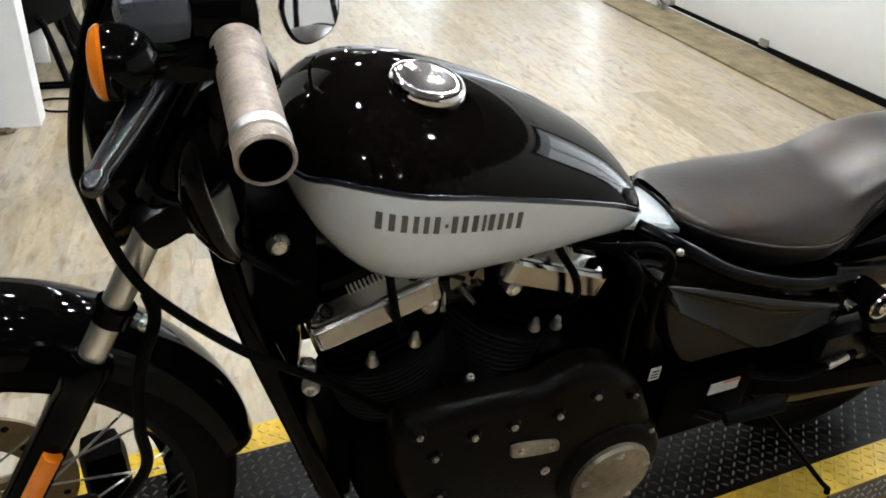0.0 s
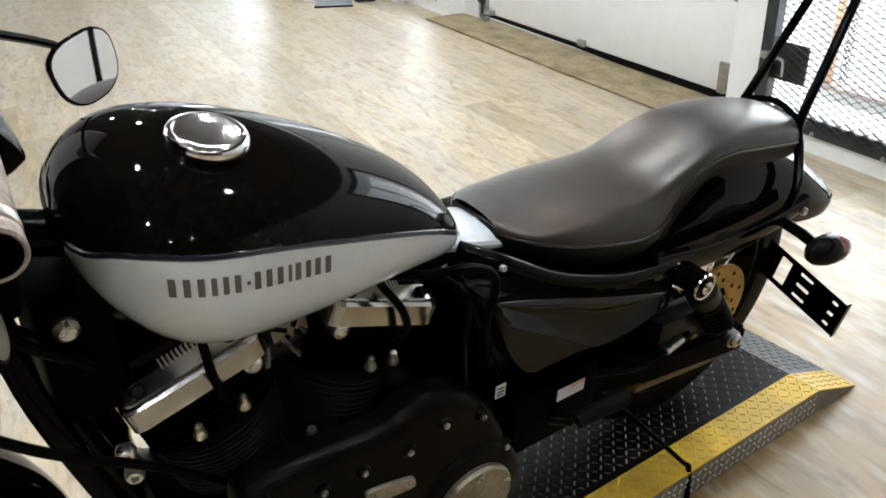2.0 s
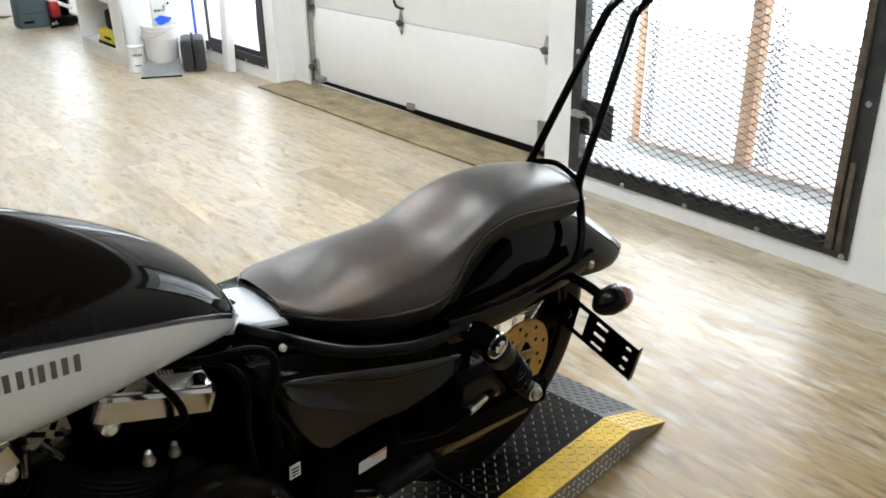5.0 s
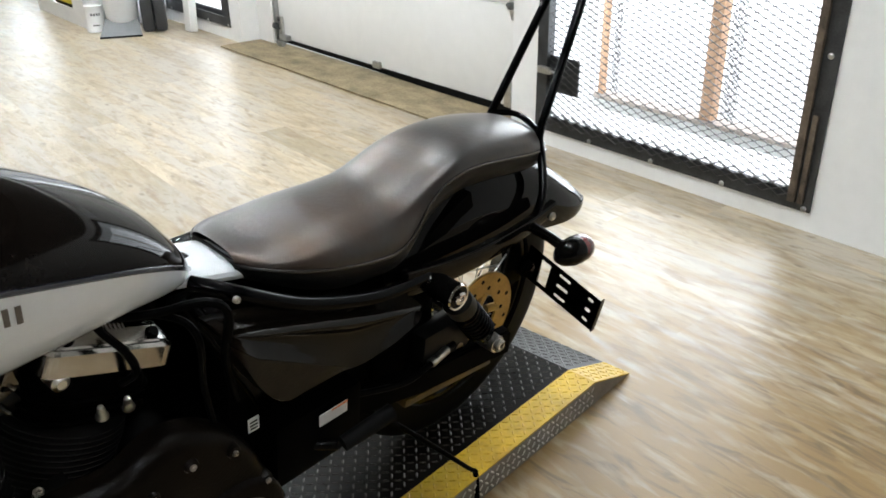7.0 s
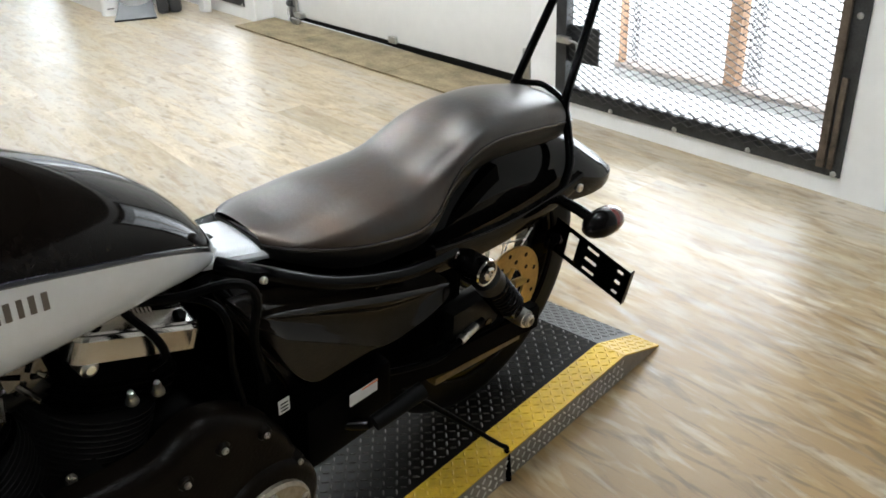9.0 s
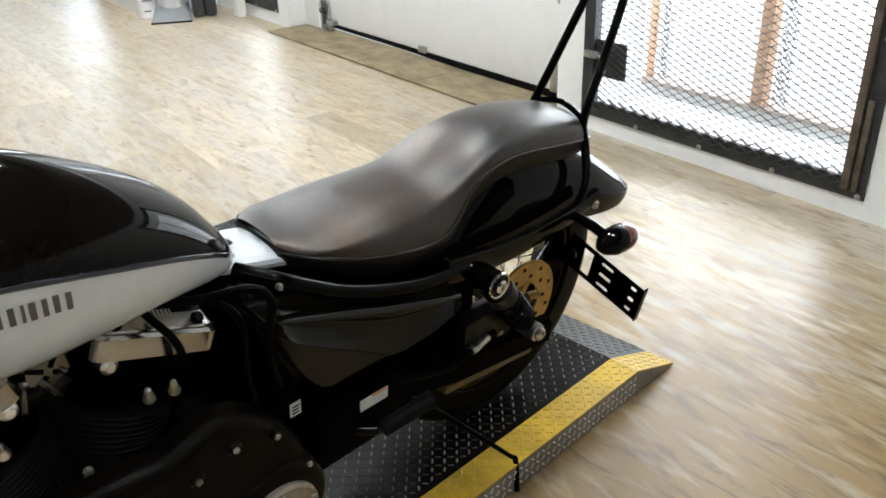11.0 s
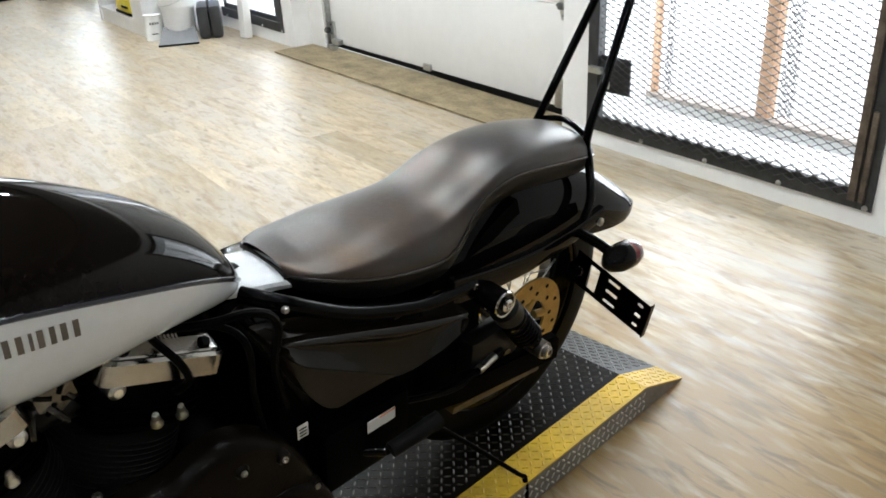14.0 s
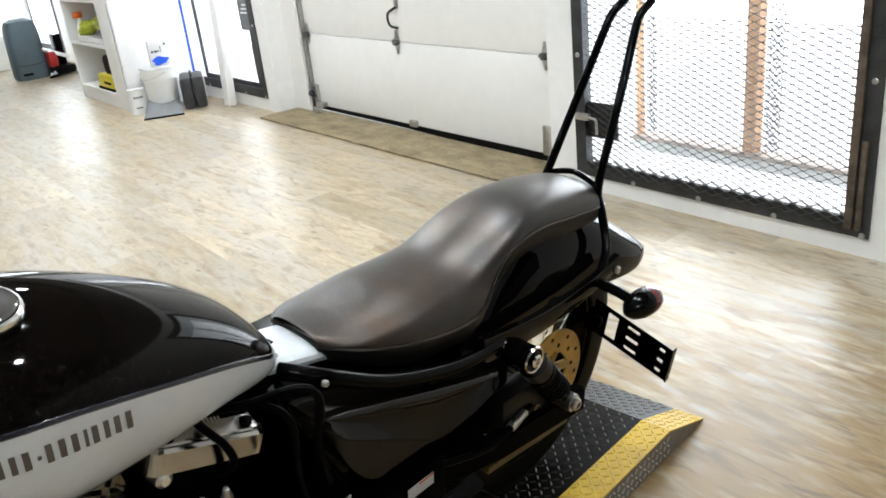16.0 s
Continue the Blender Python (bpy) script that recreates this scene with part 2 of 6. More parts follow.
def tubed(pts, r, sides=10, samples=0):
    bm = bmesh.new()
    tube(bm, pts, r, sides, samples=samples)
    return bm


def lathe(bm, prof, m=None, sides=24, mi=0):
    """Turns a profile of (radius, height) round z. A profile that begins and ends off the axis is closed to a hollow ring."""
    hollow = prof[0][0] > 0.003 and prof[-1][0] > 0.003
    prof = list(prof) + [prof[0]] if hollow else prof
    rings = [[(r * math.cos(2 * math.pi * k / sides), r * math.sin(2 * math.pi * k / sides), h) for k in range(sides)] for r, h in prof]
    if m is not None:
        rings = [[m @ Vector(p) for p in r] for r in rings]
    ring_loft(bm, rings, cap=not hollow, mi=mi)
    if hollow:
        bmesh.ops.remove_doubles(bm, verts=bm.verts, dist=1e-6)


def lathed(prof, m=None, sides=24):
    bm = bmesh.new()
    lathe(bm, prof, m, sides)
    return bm


def interp(table, x):
    xs = [a for a, *_ in table]
    return [float(np.interp(x, xs, [row[k] for row in table])) for k in range(1, len(table[0]))]


def spline(table, x):
    """Smooth reading of a table of (x, values...), in rising x."""
    i = max(0, min(len(table) - 2, sum(1 for r in table if r[0] <= x) - 1))
    rows = [table[max(i - 1, 0)], table[i], table[i + 1], table[min(i + 2, len(table) - 1)]]
    t = (x - rows[1][0]) / (rows[2][0] - rows[1][0])
    t = max(0.0, min(1.0, t))
    out = []
    for k in range(1, len(table[0])):
        p0, p1, p2, p3 = (r[k] for r in rows)
        h = rows[2][0] - rows[1][0]
        m1 = (p2 - p0) / (rows[2][0] - rows[0][0]) * h if rows[2][0] != rows[0][0] else 0
        m2 = (p3 - p1) / (rows[3][0] - rows[1][0]) * h if rows[3][0] != rows[1][0] else 0
        out.append((2 * t**3 - 3 * t * t + 1) * p1 + (t**3 - 2 * t * t + t) * m1 + (-2 * t**3 + 3 * t * t) * p2 + (t**3 - t * t) * m2)
    return out


def aim(a, b):
    """A pose at a whose z axis points to b."""
    a, b = Vector(a), Vector(b)
    return Matrix.Translation(a) @ (b - a).to_track_quat("Z", "Y").to_matrix().to_4x4()


def wall(name, lo, hi, openings=(), axis="y", material=None, label="white painted wall"):
    """A wall slab from lo to hi with openings (a0, a1, z0, z1) along the axis."""
    bm = bmesh.new()
    k = 1 if axis == "y" else 0
    cuts = sorted({lo[k], hi[k], *(o[0] for o in openings), *(o[1] for o in openings)})
    zs = sorted({lo[2], hi[2], *(o[2] for o in openings), *(o[3] for o in openings)})
    for a0, a1 in zip(cuts, cuts[1:]):
        for z0, z1 in zip(zs, zs[1:]):
            if any(o[0] <= a0 and a1 <= o[1] and o[2] <= z0 and z1 <= o[3] for o in openings):
                continue
            l2, h2 = list(lo), list(hi)
            l2[k], h2[k], l2[2], h2[2] = a0, a1, z0, z1
            box(bm, l2, h2)
    bmesh.ops.remove_doubles(bm, verts=bm.verts, dist=1e-5)
    seen = {}
    bm.verts.index_update()
    for f in list(bm.faces):
        key = tuple(sorted(v.index for v in f.verts))
        seen.setdefault(key, []).append(f)
    dead = [f for fs in seen.values() if len(fs) > 1 for f in fs]
    bmesh.ops.delete(bm, geom=dead, context="FACES")
    return put(bm, name, material or M_WALL, None, label, kind="structure")


# ---- the room ----
WX = 2.855          # inner face of the wall with the doors
WT = 0.34           # its thickness
HI = 3.0            # ceiling height
MESH = (1.20, 2.45, 0.11, 2.15)      # opening behind the mesh door
GARAGE = (2.66, 5.40, 0.0, 2.2)
WINDOW = (5.60, 6.80, 0.13, 2.1)
FAR_WINDOW = (10.80, 11.90, 0.13, 2.1)
wall("wall_east", (WX, -4.5, 0), (WX + WT, 12.3, 2.3), (MESH, GARAGE, WINDOW, FAR_WINDOW))
# upper, west and south walls are out of view; their darkness shapes reflections
wall("wall_upper", (WX + 0.002, -4.5, 2.3), (WX + WT, 12.3, HI), axis="y", material=M_DARKROOM, label="unseen upper wall, toned dark for reflections")
wall("wall_west", (-4.7, -4.5, 0), (-4.5, 12.3, HI), axis="y", material=M_DARKROOM, label="unseen closing wall, toned dark for reflections")
wall("wall_south", (-4.5, -4.5, 0), (WX, -4.3, HI), axis="x", material=M_DARKROOM, label="unseen closing wall, toned dark for reflections")
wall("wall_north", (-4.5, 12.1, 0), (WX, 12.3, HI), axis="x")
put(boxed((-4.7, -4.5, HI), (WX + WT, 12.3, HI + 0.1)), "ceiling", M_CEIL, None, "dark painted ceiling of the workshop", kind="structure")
floor = put(boxed((-4.7, -4.5, -0.12), (WX + WT, 12.3, -0.008)), "floor", mat("floor_joint_shadow", (0.12, 0.09, 0.06), 0.7), None, "light oak vinyl plank floor with worn patches", kind="structure")
put(boxed((WX + WT + 0.002, -20, -0.16), (40, 40, -0.06)), "ground", M_CONCRETE, None, "pale bright concrete yard outside", kind="structure")


# ---- garage door ----
M_HINGE = mat("dark_zinc_hardware", (0.16, 0.165, 0.17), 0.45, 0.8, vary=0.3, scale=40)
AY0 = pose(0, 0, 0, -90)


def garage_door():
    d = thing("garage_door", "closed white sectional garage door with steel hinges", "garage door", pose(3.04, 4.0, 0))
    y0, y1, yh = -1.33, 1.17, -1.165      # the hardware stands in from the south edge
    zs = (0.05, 0.556, 1.09, 1.62, 2.15)
    for z0, z1 in zip(zs, zs[1:]):
        part("door_panel", boxed((0, y0, z0), (0.045, y1, z1 - 0.005), 0.006), M_DOORPANEL, d)
    bm = bmesh.new()
    ring_loft(bm, [[(-0.004, y, z0), (0.03, y, z0), (0.036, y, z0 + 0.006), (0.036, y, 0.049), (-0.004, y, 0.049)] for y, z0 in ((y0, 0.013), (-0.4, 0.015), (0.1, 0.022), (y1 - 0.12, 0.026), (y1, 0.026))])
    bmesh.ops.recalc_face_normals(bm, faces=bm.faces)
    part("bottom_seal", bm, M_RUBBER, d, "black rubber bottom seal lifted at one end", False)
    # hinges, lock and lifting handle
    for y, z in ((yh + 0.015, 0.553), (y1 - 0.03, 0.553), (0.085, 0.553), (yh + 0.015, 1.09), (y1 - 0.03, 1.09)):
        h = bmesh.new()
        for sg in (-1, 1):
            pts = [(-0.003, y - 0.028, z), (-0.003, y + 0.028, z), (-0.003, y + 0.008, z + sg * 0.07), (-0.003, y - 0.008, z + sg * 0.07)]
            a = [h.verts.new(p) for p in pts]
            b = [h.verts.new((p[0] - 0.003, p[1], p[2])) for p in pts]
            h.faces.new(a), h.faces.new(b[::-1])
            for i in range(4):
                h.faces.new((a[i], a[(i + 1) % 4], b[(i + 1) % 4], b[i]))
            tube(h, [(-0.004, y, z + sg * 0.05), (-0.011, y, z + sg * 0.05)], 0.006, 6)
        bmesh.ops.recalc_face_normals(h, faces=h.faces)
        hg = part("hinge", h, M_STEEL, d, "galvanised hinge", False)
        part("hinge_pin", tubed([(-0.013, y - 0.032, z), (-0.013, y + 0.032, z)], 0.0085, 10), M_HINGE, hg, "dark hinge pin")
        part("hinge_bracket", boxed((-0.026, y - 0.018, z - 0.018), (-0.004, y + 0.018, z + 0.016), 0.004), M_HINGE, hg, "dark hinge knuckle")
    hd = tubed([(-0.003, 0.055, 0.635), (-0.04, 0.075, 0.652), (-0.05, 0.085, 0.69), (-0.045, 0.08, 0.73), (-0.003, 0.062, 0.755)], 0.0075, 8, 5)
    part("lift_handle", hd, M_FRAME, d, "dark steel lift handle")
    part("handle_plate", boxed((-0.004, 0.035, 0.75), (-0.0005, 0.075, 0.80), 0.001), M_STEEL, d, "galvanised handle plate", False)
    part("foot_bracket", boxed((-0.022, -0.035, 0.045), (-0.001, 0.035, 0.085), 0.004), M_STEEL, d, "small steel step bracket")
    for y in (yh, y1 - 0.06):
        part("corner_bracket", boxed((-0.02, y, 0.05), (-0.001, y + 0.05, 0.2), 0.003), M_STEEL, d, "galvanised corner bracket")
    foot = bmesh.new()
    box(foot, (-0.045, y1 - 0.15, 0.05), (-0.003, y1 - 0.055, 0.085), 0.004)
    box(foot, (-0.075, y1 - 0.14, 0.016), (-0.05, y1 - 0.07, 0.05), 0.006)
    tube(foot, [(-0.03, y1 - 0.10, 0.03), (-0.03, y1 + 0.01, 0.03)], 0.012, 10)
    part("corner_foot", foot, M_STEEL, d, "galvanised bottom fixture")
    rl = part("roller", lathed([(0.004, -0.012), (0.022, -0.012), (0.022, 0.012), (0.004, 0.012)], Matrix.Translation((-0.04, y1 - 0.012, 0.14)) @ AY0, 16), M_HINGE, d, "dark track roller")
    for z in (0.05, 0.10, 0.16):
        part("bracket_bolt", lathed([(0.0004, 0.008), (0.006, 0.008), (0.008, 0.004), (0.008, 0.0), (0.0004, 0.0)], aim((-0.021, y1 - 0.035, z + 0.02), (-1, y1 - 0.035, z + 0.02)), 10), M_HINGE, d)
    for y in (y1 + 0.005,):
        bm = bmesh.new()
        box(bm, (-0.03, y, 0.002), (0.03, y + 0.004, 2.2))
        box(bm, (-0.03, y, 0.002), (-0.026, y + 0.024, 2.2))
        part("track", bm, M_STEEL, d, "galvanised steel track")
    return d


garage_door()
for a, b in ((5.195, 5.40),):
    put(boxed((WX + 0.14, a, 0), (WX + 0.18, b, 2.2)), "trim", M_DOORPANEL, None, "cream painted garage door jamb", kind="structure")
# threshold of worn plywood
threshold = thing("threshold_board", "worn brown plywood threshold before the garage door", "threshold")
for i, (a, b) in enumerate(((2.665, 3.62), (3.623, 4.66), (4.663, 5.395))):
    part("board", boxed((2.69 - 0.004 * i, a, 0.0), (3.055, b, 0.012), 0.003), M_OSB, threshold, smooth=False)
tagged(threshold, kind="structure")
put(boxed((3.057, 2.665, -0.006), (WX + WT + 0.25, 5.395, 0.006)), "doorstep", M_CONCRETE, None, "pale concrete doorstep under the garage door", kind="structure")


# ---- expanded metal door ----
def mesh_sheet(y0, y1, z0, z1, x, pitch_y, pitch_z, r):
    """Expanded metal: crossing strands that meet in flat diamonds."""
    verts, faces = [], []

    def strand(p, q, thick=1.0):
        d = (Vector(q) - Vector(p)).normalized()
        u = Vector((1, 0, 0))
        w = d.cross(u)
        k = len(verts)
        for c in (p, q):
            for a, b in ((1, 1), (-1, 1), (-1, -1), (1, -1)):
                verts.append(tuple(Vector(c) + u * (a * r * 3.0) + w * (b * r * thick)))
        for i in range(4):
            j = (i + 1) % 4
            faces.append((k + i, k + j, k + 4 + j, k + 4 + i))

    slope = pitch_z / pitch_y
    h = z1 - z0
    for s in (1, -1):
        lo = y0 - h / slope
        n = int((y1 - lo + h / slope) / pitch_y) + 2
        for i in range(n):
            c = lo + i * pitch_y
            a, b = (c, c + h / slope) if s > 0 else (c + h / slope, c)
            # strand from (a, z0) to (b, z1), cut to the sheet
            t0, t1 = 0.0, 1.0
            d = b - a
            ta, tb = sorted(((y0 - a) / d, (y1 - a) / d))
            t0, t1 = max(t0, ta), min(t1, tb)
            if t1 - t0 > 1e-3:
                strand((x + s * r * 0.6, a + d * t0, z0 + h * t0), (x + s * r * 0.6, a + d * t1, z0 + h * t1))
    # flat knots where the strands meet
    span, lo = h / slope, y0 - h / slope
    for k in range(-int(span / pitch_y) - 1, int(span / pitch_y) + 2):
        rise = (k * pitch_y + span) / 2
        if not 0.005 < rise < span - 0.005:
            continue
        for i in range(int((y1 - lo) / pitch_y) + 1):
            y = lo + i * pitch_y + rise
            if y0 + 0.01 < y < y1 - 0.01:
                z = z0 + rise * slope
                strand((x, y - pitch_y * 0.12, z), (x, y + pitch_y * 0.12, z), 1.7)
    me = bpy.data.meshes.new("expanded_metal")
    me.from_pydata(verts, [], faces)
    me.update()
    return me


def steel_door(name, y0, y1, z0, z1, label, meshed=True):
    d = thing(name, label, "security door", pose(WX, 0, 0))
    w = 0.075
    for n, lo, hi in (("frame_bottom", (-0.008, y0, z0), (-0.001, y1, z0 + 0.07)), ("frame_top", (-0.008, y0, z1 - 0.07), (-0.001, y1, z1)), ("frame_side", (-0.008, y0, z0 + 0.07), (-0.001, y0 + w, z1 - 0.07)), ("frame_side", (-0.008, y1 - w * 0.8, z0 + 0.07), (-0.001, y1, z1 - 0.07))):
        part(n, boxed(lo, hi, 0.001), M_FRAME, d, smooth=False)
    for lo, hi in (((-0.001, y0 + 0.05, z0 + 0.05), (0.04, y1 - 0.05, z0 + 0.056)), ((-0.001, y0 + 0.05, z0 + 0.056), (0.04, y0 + 0.056, z1 - 0.05)), ((-0.001, y1 - 0.056, z0 + 0.056), (0.04, y1 - 0.05, z1 - 0.05))):
        part("angle_leg", boxed(lo, hi), M_FRAME, d, smooth=False)
    n = 4 if meshed else 3
    for i in range(n + 1):
        y = y0 + 0.023 + i * 0.33
        if y > y1:
            break
        part("bolt", lathed([(0.0005, 0.0), (0.011, 0.0), (0.011, 0.003), (0.007, 0.007), (0.0005, 0.008)], aim((-0.008, y, z0 + 0.01), (-1, y, z0 + 0.01)), 10), M_STEEL, d, "galvanised bolt head")
    for z in (0.62, 1.1):
        for y in (y0 + 0.03, y1 - 0.03):
            part("bolt", lathed([(0.0005, 0.0), (0.011, 0.0), (0.011, 0.003), (0.007, 0.007), (0.0005, 0.008)], aim((-0.008, y, z), (-1, y, z)), 10), M_STEEL, d, "galvanised bolt head")
    return d


door = steel_door("mesh_door", 1.155, 2.495, 0.072, 2.2, "dark steel-framed door covered with expanded metal mesh")
sheet = new("mesh_panel", mesh_sheet(1.20, 2.44, 0.115, 2.16, 0.012, 0.062, 0.028, 0.0009))
sheet.data.materials.append(M_MESH)
sheet.parent = door
tagged(sheet, "weathered expanded metal mesh")
border = new("mesh_border", mesh_sheet(1.215, 2.43, 0.108, 0.164, -0.013, 0.062, 0.028, 0.0015))
border.data.materials.append(M_MESH)
border.parent = door
tagged(border, "doubled lower edge of the mesh")
part("hinge_bar", boxed((-0.022, 1.212, 0.10), (-0.008, 1.240, 2.15), 0.003), M_RUST, door, "rusty brown hinge bar")
part("hinge_bar", boxed((-0.02, 1.182, 0.10), (-0.008, 1.202, 0.42), 0.003), M_RUST, door, "rusty brown hinge bar")
part("lock_plate", boxed((0.018, 2.27, 0.25), (0.024, 2.44, 0.41), 0.002), M_FRAME, door, "dark steel lock plate", False)
latch = bmesh.new()
box(latch, (-0.03, 2.40, 0.335), (-0.008, 2.475, 0.365), 0.004)
tube(latch, [(-0.02, 2.41, 0.35), (-0.035, 2.36, 0.352), (-0.037, 2.345, 0.34), (-0.037, 2.343, 0.285)], 0.006, 8, samples=4)
part("latch", latch, M_STEEL, door, "steel slide bolt latch")

# timber screen outside the mesh door
porch = thing("porch_frame", "raw timber frame standing outside the mesh door", "timber frame", pose(3.34, 0, 0))
part("post", boxed((0, 1.897, 0.13), (0.06, 1.957, 2.4), 0.004), M_TIMBER, porch)
part("post", boxed((0, 2.515, 0.13), (0.03, 2.545, 2.4), 0.004), M_TIMBER, porch)
part("sill", boxed((-0.012, 0.6, 0.106), (0.09, 2.7, 0.128), 0.004), M_GREYWOOD, porch, "weathered grey sill")
# added support; its white stands for the bright open gap under the sill
part("riser", boxed((0.0, 0.6, -0.058), (0.08, 2.7, 0.105), 0.004), M_SILLPAINT, porch, "added white board for the bright gap under the sill", False)
for y0, y1 in ((1.815, 1.885), (2.465, 2.51)):
    strip = new("wire_strip", mesh_sheet(y0, y1, 0.13, 2.4, 0.055, 0.030, 0.028, 0.0010))
    strip.data.materials.append(M_MESH)
    strip.parent = porch
    tagged(strip, "narrow strip of dark wire mesh")

# window door further along
win = steel_door("window_guard", 5.55, 6.845, 0.09, 2.15, "dark steel-framed glazed door guard", False)
for lo, hi in (((0.03, 5.70, 0.13), (0.045, 6.70, 0.185)), ((0.03, 5.70, 0.185), (0.045, 5.735, 2.1)), ((0.03, 6.665, 0.185), (0.045, 6.70, 2.1))):
    part("inner_frame", boxed(lo, hi, 0.002), M_FRAME, win, smooth=False)
part("sign_plate", boxed((0.0, 5.62, 0.58), (0.004, 5.79, 1.0)), mat("dark_grey_sign", (0.16, 0.165, 0.175), 0.5), win, "dark grey sign plate", False)
for k in range(3):
    part("sign_bar", boxed((-0.003, 5.65, 0.70 + k * 0.028), (-0.0005, 5.65 + 0.1 - 0.02 * k, 0.712 + k * 0.028)), M_WALL, win, "pale writing bar", False)
part("pull_cord", tubed([(-0.10, 6.62, 0.10), (-0.088, 6.62, 1.6)], 0.011, 8), mat("blue_plastic", (0.02, 0.1, 0.6), 0.4), win, "bright blue pull rod")
far_win = steel_door("window_guard", 10.74, 11.96, 0.09, 2.15, "dark steel frame round the far bright window", False)
# glowing slab that stands for the bright overcast yard
M_YARD = glow("yard_backdrop_glow", (0.92, 0.965, 1.0), 5.5)
yard = put(boxed((7.5, -14, -0.05), (7.6, 22, 7)), "backdrop", M_YARD, None, "glowing white backdrop for the overcast yard", kind="structure")
# second glowing slab, added dimmer so its floor reflection stays soft
put(boxed((4.6, 4.4, -0.05), (4.7, 9.6, 3.6)), "backdrop", glow("dim_backdrop_glow", (0.95, 0.975, 1.0), 2.0), None, "dimmer glowing backdrop outside the glazed door", kind="structure")


# ---- ceiling lamps ----
M_LAMP = glow("lit_lamp_glass", (0.92, 0.975, 1.0), 690.0)


def ceiling_lamp(x, y):
    d = thing("ceiling_lamp", "small round lit ceiling lamp out of view, with white rim", "ceiling lamp", pose(x, y, HI), "ceiling lamps")
    part("rim", lathed([(0.06, -0.002), (0.095, -0.002), (0.095, -0.03), (0.085, -0.04), (0.06, -0.03)], None, 20), M_WALL, d)
    part("bulb", lathed([(0.0005, -0.003), (0.058, -0.003), (0.058, -0.03), (0.03, -0.05), (0.0005, -0.055)], None, 16), M_LAMP, d, "glowing warm white bulb")
    return d


# none in view; a few fit reflected spots, others are added fill
for lx, ly in ((1.65, 0.5), (1.65, 1.75), (2.2, 4.8), (2.1, 6.3), (-0.3, 1.4), (-2.0, 1.9), (-2.3, 4.0), (-0.2, 5.6), (0.4, 3.6), (1.2, 8.0), (1.0, 9.9), (1.7, 3.3), (1.5, 4.1), (2.1, 9.0), (-1.0, -0.4), (1.3, 7.0), (0.9, -2.5), (-0.6, -2.7)):
    # the last two are made up to brighten the tank's pearl side
    ceiling_lamp(lx, ly)


# ---- lift platform ----
# deck colour holds the motorcycle's shade; the plate itself is grey like the ramp
M_DECK = mat("shaded_tread_plate", (0.0056, 0.0044, 0.0031), 0.33, 0.0, spec=0.07, vary=0.3, scale=12, bump=0.1)
M_YELLOW = mat("yellow_edge_paint", (0.64, 0.41, 0.012), 0.42, vary=0.18, scale=10, bump=0.1, dark=(0.42, 0.26, 0.010))
M_ALU = mat("bare_tread_plate_side", (0.24, 0.22, 0.20), 0.45, 0.5, vary=0.2, scale=16)
PH = 0.07                      # deck height
PLAT = pose(1.515, 0.985, 0, 0, 0, 188)   # origin at the near ramp corner, x along the deck, y to the near side


